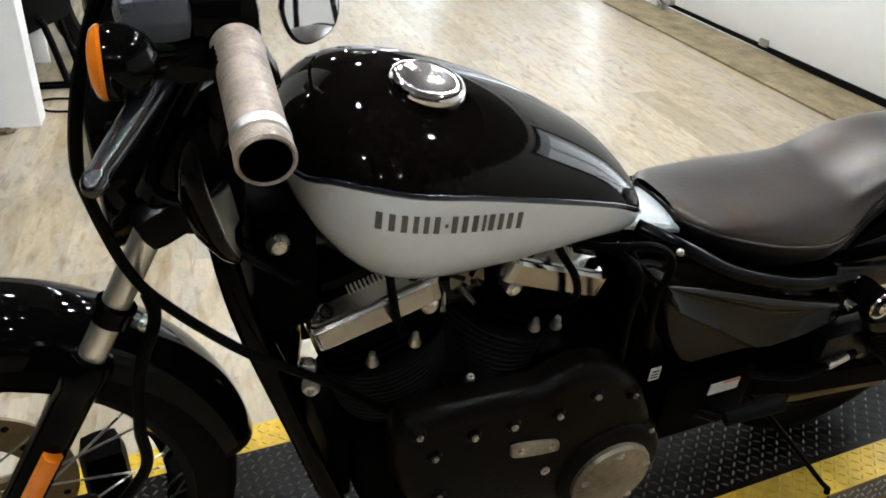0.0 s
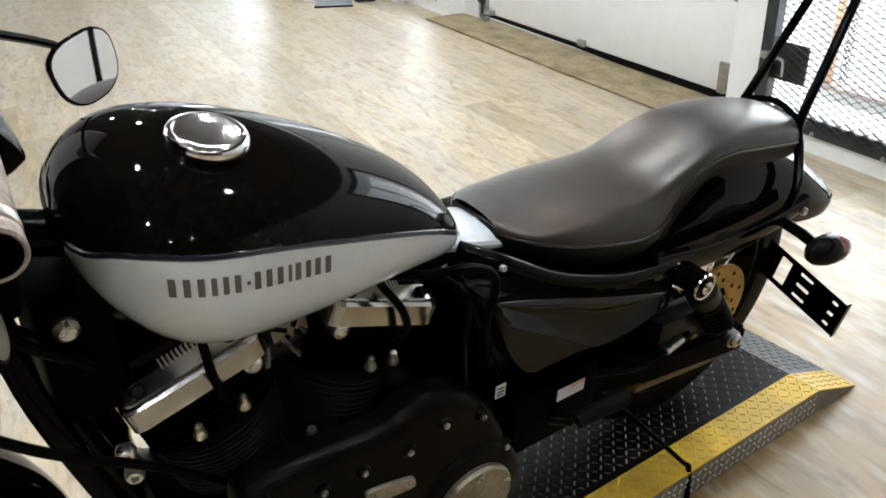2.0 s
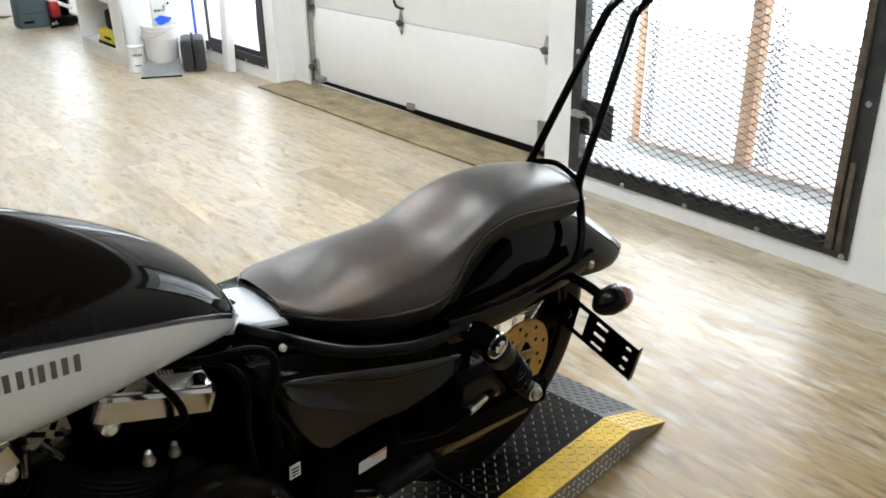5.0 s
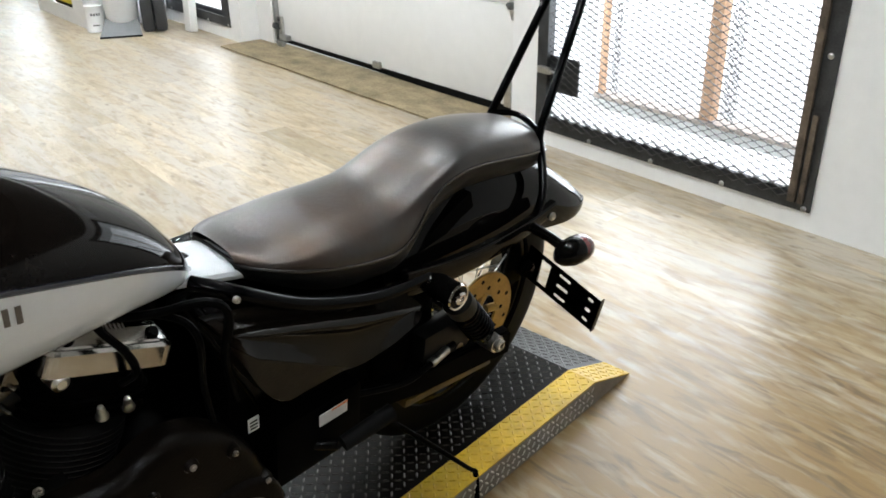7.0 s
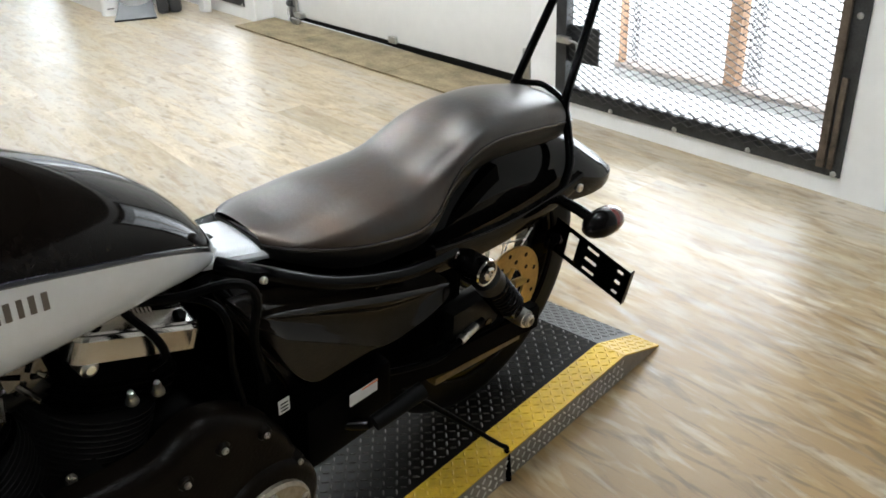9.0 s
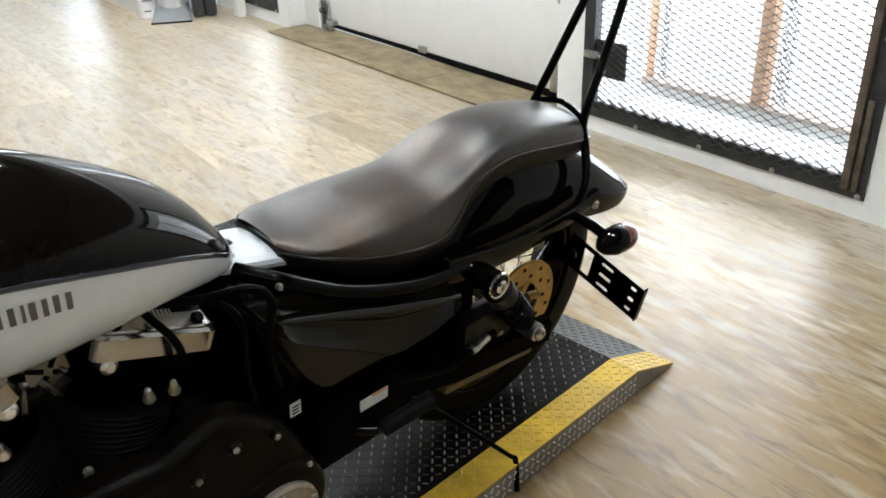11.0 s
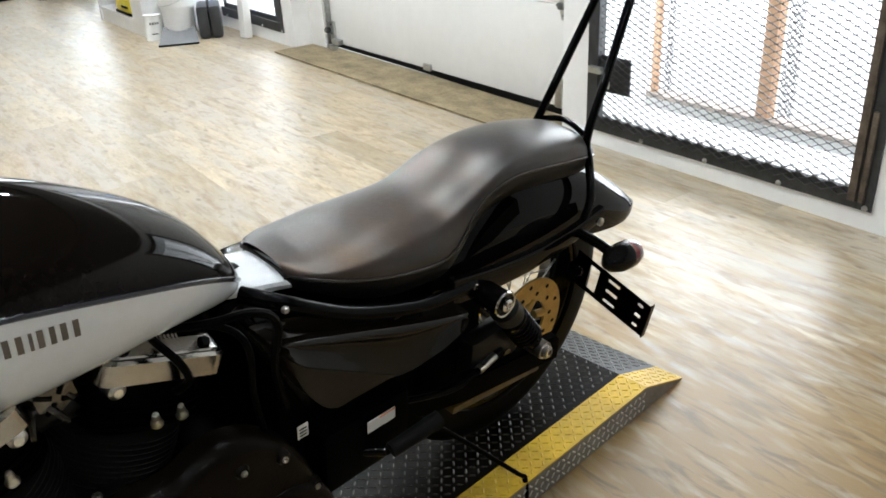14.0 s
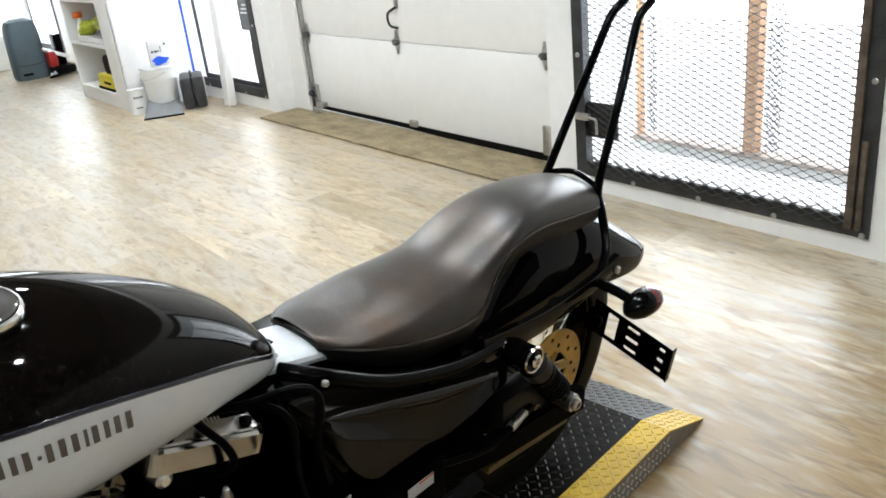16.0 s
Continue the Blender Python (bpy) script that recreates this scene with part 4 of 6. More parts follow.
bm = bmesh.new()
rings = []
for x in seat_xs():
    w, top, edge, foot = spline(SEAT, x)
    half = [Vector((x, w * math.sin(a) ** 0.82, edge + (top - edge) * max(0, math.cos(a)) ** 0.78)) for a in (math.pi / 2 * k / 13 for k in range(14))]
    rings.append([Vector((p.x, -p.y, p.z)) for p in half[:0:-1]] + half)
ring_loft(bm, rings, closed=False, cap=False)
bmesh.ops.recalc_face_normals(bm, faces=bm.faces)
seat = part("seat", bm, M_LEATHER, bike, "worn brown-black leather two-up seat")
for s in (1, -1):
    bm = bmesh.new()
    rings = []
    for x in seat_xs():
        w, top, edge, foot = spline(SEAT, x)
        rings.append([(x, s * (w + 0.004 * math.sin(math.pi * k / 5) - 0.010 * k / 5), edge + (foot - edge) * k / 5) for k in range(6)] + [(x, s * (w * 0.8 - 0.010), foot - 0.006), (x, s * w * 0.45, foot - 0.008)])
    ring_loft(bm, rings, closed=False, cap=False)
    bmesh.ops.recalc_face_normals(bm, faces=bm.faces)
    part("seat_side", bm, M_SEATSIDE, seat, "black vinyl seat side")
    pts = []
    for x in seat_xs():
        w, top, edge, foot = spline(SEAT, x)
        pts.append((x, s * (w + 0.0005), edge))
    part("piping", tubed(pts, 0.0032, 8), M_PIPING, seat, "raised piping along the seat edge")
for x in (-0.206, 0.518):
    w, top, edge, foot = spline(SEAT, x)
    part("seat_end", boxed((x - 0.003, -w, foot), (x + 0.001, w, edge + 0.004), 0.001), M_SEATSIDE, seat)
# strap clip under the seat edge
part("clip", boxed((0.372, 0.128, 0.59), (0.39, 0.138, 0.612), 0.003), M_FRAMEBLK, seat)


def fender(name, c, r, half, a0, a1, drop, label, crown=0.02):
    bm = bmesh.new()
    rings = []
    n = 34
    for k in range(n + 1):
        f = k / n
        a = radians(a0 + (a1 - a0) * f)
        e = min(1.0, min(f, 1 - f) * 9)
        taper = 0.72 + 0.28 * math.sqrt(max(0.0, 1 - (1 - e) ** 2))
        ring = []
        for j in range(13):
            u = -1 + 2 * j / 12
            ang = u * math.pi / 2
            y = half * taper * math.sin(ang)
            rr = r - drop * (1 - math.cos(ang) ** 0.75)
            ring.append((c[0] + rr * math.cos(a), y, c[2] + rr * math.sin(a)))
        rings.append(ring)
    ring_loft(bm, rings, closed=False, cap=False)
    bmesh.ops.recalc_face_normals(bm, faces=bm.faces)
    bmesh.ops.solidify(bm, geom=bm.faces[:], thickness=0.003)
    return part(name, bm, M_BLACK, bike, label)


ff = fender("front_fender", FA, 0.378, 0.070, 172, 62, 0.05, "gloss black front fender")
ff.matrix_local = STEER
CROWN = [(-0.378, 0.468), (-0.374, 0.492), (-0.350, 0.530), (-0.294, 0.573), (-0.20, 0.632), (-0.10, 0.672), (0.0, 0.690), (0.10, 0.684), (0.19, 0.65), (0.26, 0.60)]
bm = bmesh.new()
rings = []
for k in range(41):
    x = -0.378 + 0.638 * (k / 40) ** 1.5
    (z,) = spline(CROWN, x)
    e = min(1.0, k / 17)
    w = 0.012 + 0.078 * math.sqrt(max(0.0, 1 - (1 - e) ** 2))
    skirt = float(np.interp(x, (-0.378, -0.365, -0.345, -0.30, -0.25, -0.15, -0.05, 0.05, 0.26), (0.515, 0.495, 0.482, 0.478, 0.484, 0.502, 0.515, 0.522, 0.53)))
    skirt = min(skirt, z - 0.004)
    ring = []
    for j in range(25):
        u = -1 + j / 12
        a = abs(u) * math.pi * 0.58
        ring.append(Vector((x - 0.012 * (1 - math.cos(a)) * (x < 0), w * math.sin(a) ** 0.9 * (1 if u > 0 else -1), z + (skirt - z) * (1 - math.cos(a)) / (1 - math.cos(math.pi * 0.58)))))
    rings.append(ring)
ring_loft(bm, rings, closed=False, cap=False)
bmesh.ops.recalc_face_normals(bm, faces=bm.faces)
bmesh.ops.solidify(bm, geom=bm.faces[:], thickness=0.003)
rf = part("rear_fender", bm, M_BLACK, bike, "gloss black rear fender")


def slab(outline, y0, y1, bevel, material, name, label, parent=None, segments=3):
    """A plate of an (x, z) outline between two y, with rounded rims."""
    bm = bmesh.new()
    a = [bm.verts.new((x, y0, z)) for x, z in outline]
    b = [bm.verts.new((x, y1, z)) for x, z in outline]
    fa, fb = bm.faces.new(a), bm.faces.new(b[::-1])
    n = len(outline)
    for i in range(n):
        bm.faces.new((a[i], b[i], b[(i + 1) % n], a[(i + 1) % n]))
    bmesh.ops.recalc_face_normals(bm, faces=bm.faces)
    if bevel:
        bmesh.ops.bevel(bm, geom=list(fb.edges), offset=bevel, segments=segments, affect="EDGES", profile=0.5)
    return part(name, bm, material, parent or bike, label)


def smooth_outline(pts, per=5):
    """A closed spline through points."""
    n, out = len(pts), []
    for i in range(n):
        p0, p1, p2, p3 = (Vector(pts[(i + k) % n]) for k in (-1, 0, 1, 2))
        for k in range(per):
            t = k / per
            out.append(tuple(0.5 * (2 * p1 + (p2 - p0) * t + (2 * p0 - 5 * p1 + 4 * p2 - p3) * t * t + (3 * p1 - p0 - 3 * p2 + p3) * t**3)))
    return out


# side cover under the seat: a rounded shoulder, a hollow panel and a lower facet that turns under
COVER_TOP = [(0.232, 0.538), (0.32, 0.568), (0.40, 0.597), (0.505, 0.633), (0.575, 0.656), (0.604, 0.661)]
COVER_LOW = [(0.232, 0.522), (0.244, 0.505), (0.268, 0.492), (0.3475, 0.486), (0.393, 0.489), (0.473, 0.491), (0.512, 0.495), (0.551, 0.543), (0.582, 0.612), (0.604, 0.650)]
COVER_FOLD = [(0.232, 0.526), (0.25, 0.510), (0.30, 0.497), (0.36, 0.493), (0.39, 0.497), (0.56, 0.606), (0.604, 0.653)]
COVER_BULGE = [(0.0, 0.112), (0.04, 0.131), (0.10, 0.144), (0.18, 0.150), (0.26, 0.149), (0.34, 0.142), (0.45, 0.139), (0.75, 0.145), (1.0, 0.152)]
rings, facet = [], []
for k in range(41):
    f = k / 40
    x = 0.232 + 0.372 * (0.5 - 0.5 * math.cos(math.pi * f))
    zt, zl, zf = spline(COVER_TOP, x)[0], spline(COVER_LOW, x)[0], interp(COVER_FOLD, x)[0]
    zf = max(min(zf, zt - 0.006), zl + 0.003)
    e = min(1.0, min(f, 1 - f) * 8)
    e = 0.35 + 0.65 * math.sqrt(1 - (1 - e) ** 2)
    ring = [(x, 0.088, zt - 0.002)]
    for j in range(25):
        q = (j / 24) ** 1.3
        ring.append((x, 0.10 + (spline(COVER_BULGE, q)[0] - 0.10) * e, zt + (zf - zt) * q))
    ring.append((x, 0.088, zf))
    rings.append(ring)
    y = 0.10 + 0.0505 * e
    facet.append([(x, 0.088, zf - 0.0005), (x, y - 0.002, zf - 0.0005), (x, y, zf - 0.0025), (x, y - 0.004, zf + (zl - zf) * 0.5), (x, y - 0.008, zl + 0.002), (x, y - 0.012, zl), (x, 0.088, zl)])
bm = bmesh.new()
ring_loft(bm, rings)
bmesh.ops.recalc_face_normals(bm, faces=bm.faces)
cover = part("side_cover", bm, M_SIDE, bike, "gloss black teardrop side cover")
# speckle is the facet's own; its bronze tone paints in the floor's reflection
bm = bmesh.new()
ring_loft(bm, facet)
bmesh.ops.recalc_face_normals(bm, faces=bm.faces)
part("lower_facet", bm, mat("speckled_bronze_reflection", (0.013, 0.0095, 0.006), 0.38, spec=0.2, vary=0.4, scale=70, bump=0.3, bump_scale=300, dark=(0.004, 0.003, 0.002), rough_vary=0.2), cover, "speckled black lower facet, bronze with mirrored floor")
# frame
fr = part("frame", tubed([(1.145, 0, 0.80), (1.125, 0, 0.90)], 0.034, 18), M_FRAMEBLK, bike, "black tubular steel frame")


def frame_tube(pts, r=0.015, samples=6, label=""):
    return part("frame_tube", tubed(pts, r, 12, samples), M_FRAMEBLK, fr, label)


for s in (1, -1):
    frame_tube([(1.135, s * 0.03, 0.80), (1.118, s * 0.06, 0.68), (1.068, s * 0.075, 0.50), (1.006, s * 0.08, 0.30), (0.93, s * 0.09, 0.19), (0.75, s * 0.08, 0.17), (0.56, s * 0.07, 0.18), (0.50, s * 0.07, 0.26), (0.50, s * 0.085, 0.42), (0.575, s * 0.075, 0.60), (0.60, s * 0.05, 0.66)], 0.0145)
    if s > 0:
        frame_tube([(0.60, s * 0.07, 0.70), (0.56, s * 0.115, 0.690), (0.47, s * 0.13, 0.640), (0.374, s * 0.135, 0.604), (0.30, s * 0.135, 0.585), (0.21, s * 0.13, 0.575)], 0.0115)
frame_tube([(1.13, 0, 0.86), (0.95, 0, 0.80), (0.75, 0, 0.74), (0.60, 0, 0.69), (0.48, 0, 0.62)], 0.024)
for s in (1, -1):
    bm = bmesh.new()
    rings = []
    for k in range(13):
        f = k / 12
        x, z, y = 0.26 - 0.42 * f, 0.580 - 0.055 * math.sin(math.pi * f * 0.5) + 0.045 * f * f, 0.128 - 0.012 * f
        h = 0.024 - 0.010 * f
        rings.append([(x, s * (y - 0.006), z - h), (x, s * (y + 0.006), z - h), (x, s * (y + 0.008), z - h + 0.005), (x, s * (y + 0.008), z + h - 0.005), (x, s * (y + 0.006), z + h), (x, s * (y - 0.006), z + h)])
    ring_loft(bm, rings)
    bmesh.ops.recalc_face_normals(bm, faces=bm.faces)
    st = part("fender_strut", bm, M_BLACK, bike, "gloss black fender strut")
    bolt(st, (-0.15, s * 0.124, 0.556), (0, s, 0), 0.008, 0.006)
    bolt(st, (0.215, s * 0.136, 0.575), (0, s, 0), 0.006, 0.006, M_CHROME)
# pearl cover in the gap before the seat
gap = bmesh.new()
rings = []
for k in range(11):
    f = k / 10
    x, w, ze = 0.606 - 0.10 * f, 0.050 + 0.006 * f, 0.690 - 0.022 * f
    rings.append([(x, w * math.cos(a), ze + 0.016 * math.sin(a) ** 0.7) for a in (math.pi * j / 12 for j in range(13))] + [(x, -w + 0.004, ze - 0.008), (x, w - 0.004, ze - 0.008)])
ring_loft(gap, rings)
bmesh.ops.recalc_face_normals(gap, faces=gap.faces)
part("rear_tank_cover", gap, M_PEARL, bike, "pearl white cover between tank and seat")

# sissy bar
bars = bmesh.new()
half = [(-0.10, 0.118, 0.565), (-0.135, 0.106, 0.605), (-0.158, 0.076, 0.66), (-0.164, 0.060, 0.705), (-0.2115, 0.050, 0.80), (-0.26, 0.040, 0.897), (-0.300, 0.031, 0.980), (-0.318, 0.028, 1.001), (-0.35, 0.027, 1.017), (-0.42, 0.022, 1.06), (-0.44, 0.0, 1.075)]
tube(bars, half + [(x, -y, z) for x, y, z in half[-2::-1]], 0.0085, 10, samples=6)
tube(bars, [(-0.164, 0.060, 0.705), (-0.170, 0.0, 0.720), (-0.164, -0.060, 0.705)], 0.006, 8, samples=6)
part("sissy_bar", bars, M_FRAMEBLK, bike, "tall bent black sissy bar")


# shock absorbers
def shock(s):
    top, low = Vector((0.172, s * 0.152, 0.536)), Vector((0.056, s * 0.158, 0.384))
    d = (low - top).normalized()
    L = (low - top).length
    m = aim(top, low)
    b = part("shock_absorber", lathed([(0.0005, 0.0), (0.016, 0.0), (0.018, 0.01), (0.018, 0.055), (0.017, 0.06), (0.016, 0.07), (0.016, L - 0.03), (0.012, L)], m, 20), M_FRAMEBLK, bike, "black coil-over rear shock")
    part("shock_cap", lathed([(0.0005, -0.055), (0.021, -0.055), (0.023, -0.045), (0.023, 0.004), (0.0005, 0.006)], aim(top + Vector((0, s * 0.012, 0)), top + Vector((0, s, 0))), 24), M_BLACK, b, "gloss black upper shock eye")
    part("cap_ring", lathed([(0.0195, 0.002), (0.023, 0.002), (0.0245, 0.005), (0.0235, 0.008), (0.0205, 0.007)], aim(top + Vector((0, s * 0.012, 0)), top + Vector((0, s, 0))), 28), M_CHROME, b, "chrome ring of the shock eye")
    part("spring_seat", lathed([(0.018, 0.028), (0.027, 0.030), (0.027, 0.058), (0.018, 0.06)], m, 24), M_CALIPER, b, "dark upper spring seat")
    pts = []
    turns = 7.5
    for k in range(int(turns * 14) + 1):
        a = 2 * math.pi * k / 14
        f = k / (turns * 14)
        z = 0.062 + (L - 0.105) * f
        pts.append(m @ Vector((0.0235 * math.cos(a), 0.0235 * math.sin(a), z)))
    part("spring", tubed(pts, 0.0046, 7), M_FRAMEBLK, b, "black coil spring")
    part("lower_eye", lathed([(0.009, -0.022), (0.017, -0.022), (0.017, 0.022), (0.009, 0.022)], at(low), 18), M_ZINC, b, "bare metal lower eye")
    bolt(b, low + Vector((0, s * 0.02, 0)), (0, s, 0), 0.013, 0.012)
    bolt(b, top + Vector((0, s * 0.018, 0)), (0, s, 0), 0.012, 0.008, M_CHROME)
    return b


shock(1), shock(-1)
# swing arm and axle
for s in (1, -1):
    bm = bmesh.new()
    rings = []
    for k in range(9):
        f = k / 8
        x, z, y, h = 0.47 - 0.50 * f, 0.405 - 0.078 * f, s * (0.105 + 0.03 * min(1, f * 2)), 0.024 + 0.004 * f
        rings.append([(x, y - 0.014, z - h), (x, y + 0.014, z - h), (x, y + 0.014, z + h), (x, y - 0.014, z + h)])
    ring_loft(bm, rings)
    bmesh.ops.recalc_face_normals(bm, faces=bm.faces)
    bmesh.ops.bevel(bm, geom=[e for e in bm.edges if abs((e.verts[0].co - e.verts[1].co).x) > 0.02], offset=0.005, segments=2, affect="EDGES")
    sw = part("swing_arm", bm, M_ENGINE, bike, "black swing arm")
part("rear_caliper", boxed((0.075, 0.085, 0.345), (0.205, 0.135, 0.445), 0.022), M_CALIPER, bike, "black rear brake caliper")
part("caliper_badge", lathed([(0.0005, 0.0), (0.011, 0.0), (0.0105, 0.002), (0.0005, 0.003)], aim((0.112, 0.1355, 0.381), (0.112, 1, 0.381)), 16), M_POLISH, bike, "pale round badge on the caliper")
part("caliper_bracket", boxed((0.15, 0.084, 0.36), (0.29, 0.098, 0.525), 0.012), M_ENGINE, bike, "black caliper bracket plate")
part("brake_hose", tubed([(0.13, 0.137, 0.40), (0.19, 0.142, 0.393), (0.25, 0.142, 0.385), (0.32, 0.135, 0.40), (0.42, 0.12, 0.43)], 0.006, 8, 6), M_HOSE, bike)
part("hose_fitting", tubed([(0.15, 0.138, 0.398), (0.195, 0.142, 0.392)], 0.0085, 10), M_ZINC, bike, "bare metal hose fitting")


# the guard's yellow-brown is a reflection painted into its base colour
part("chain_guard", boxed((0.02, 0.118, -0.007), (0.26, 0.146, 0.008), 0.003, Matrix.Translation((0.0, 0, 0.303)) @ pose(0, 0, 0, 0, -7.5)), mat("guard_yellow_reflection", (0.10, 0.064, 0.014), 0.4, vary=0.4, scale=15), bike, "guard under the swing arm, tinted with a yellow reflection")
inner = bmesh.new()
ring_loft(inner, [[(RA.x + r * math.cos(radians(a)), y, RA.z + r * math.sin(radians(a))) for r, y in ((0.327, -0.11), (0.327, 0.085), (0.36, 0.085), (0.36, -0.11))] for a in range(-12, 76, 6)])
bmesh.ops.recalc_face_normals(inner, faces=inner.faces)
part("inner_fender", inner, M_ENGINE, bike, "black inner fender before the rear wheel")


# turn signals
def turn_signal(c, axis, lens, root, label, flat=1.0, long=1.0):
    c, axis = Vector(c), Vector(axis).normalized()
    m = aim(c, c + axis)
    b = part("turn_signal", lathed([(0.0005, -0.050 * long), (0.010, -0.047 * long), (0.020, -0.034 * long), (0.0265, -0.012 * long), (0.028, 0.006), (0.0265, 0.010)], m, 24), M_BLACK, bike, label)
    part("lens", lathed([(0.0265, 0.010), (0.027, 0.010 + 0.006 * flat), (0.023, 0.010 + 0.016 * flat), (0.013, 0.010 + 0.023 * flat), (0.0005, 0.010 + 0.025 * flat)], m, 24), lens, b, "smoked red lens" if lens is M_RED else "amber lens")
    part("stalk", tubed([c - axis * 0.01, (c + Vector(root)) / 2, root], 0.0105, 10), M_BLACK, b)
    return b


turn_signal((-0.118, 0.203, 0.527), (-1, 0.1, 0), M_RED, (-0.085, 0.115, 0.557), "black bullet rear turn signal on a stalk", 1.5)
turn_signal((1.209, 0.200, 1.040), (1, -0.07, 0.02), M_AMBER, (1.15, 0.15, 1.02), "black front turn signal with amber lens", 0.45, 0.55)
turn_signal((1.205, -0.24, 1.035), (1, -0.25, 0), M_AMBER, (1.15, -0.18, 1.02), "black front turn signal with amber lens", 0.45, 0.55)


# number plate holder with slots
def plate_holder():
    bm = bmesh.new()
    xs = [0.0, 0.030, 0.036, 0.060, 0.066, 0.084, 0.112, 0.118, 0.122, 0.146, 0.160, 0.172, 0.190]
    zs = [0.0, 0.012, 0.018, 0.036, 0.043, 0.062, 0.068, 0.080]
    holes = {(2, 1), (2, 2), (2, 3), (2, 4), (2, 5), (5, 1), (5, 3), (5, 5), (10, 1), (10, 3), (10, 5)}
    grid = [[bm.verts.new((0, y, z)) for z in zs] for y in xs]
    for i in range(len(xs) - 1):
        for j in range(len(zs) - 1):
            if (i, j) not in holes:
                bm.faces.new((grid[i][j], grid[i + 1][j], grid[i + 1][j + 1], grid[i][j + 1]))
    bmesh.ops.solidify(bm, geom=bm.faces[:], thickness=0.003)
    box(bm, (-0.012, 0.187, 0.0), (0.003, 0.190, 0.08))
    box(bm, (0.003, 0.0, 0.02), (0.03, 0.02, 0.06))
    o = Vector((-0.195, 0.048, 0.366))
    ey = (Vector((-0.205, 0.228, 0.310)) - o).normalized()
    ez = (Vector((-0.195, 0.056, 0.428)) - o).normalized()
    ex = ey.cross(ez).normalized()
    mm = Matrix((ex, ey, ez)).transposed().to_4x4()
    mm.translation = o
    bmesh.ops.transform(bm, matrix=mm, verts=bm.verts)
    h = part("plate_holder", bm, M_FRAMEBLK, bike, "black slotted number plate holder", False)
    part("holder_arm", tubed([(-0.13, 0.10, 0.44), (-0.19, 0.07, 0.40)], 0.012, 8), M_FRAMEBLK, h)
    return h


plate_holder()

# ---- engine ----
CR = Vector((0.85, 0, 0.335))
case = slab(smooth_outline([(0.99, 0.36), (0.97, 0.43), (0.88, 0.47), (0.70, 0.47), (0.56, 0.45), (0.48, 0.40), (0.50, 0.26), (0.62, 0.20), (0.84, 0.19), (0.95, 0.25)]), -0.12, 0.085, 0.02, M_ENGINE, "engine_case", "black V-twin engine case")


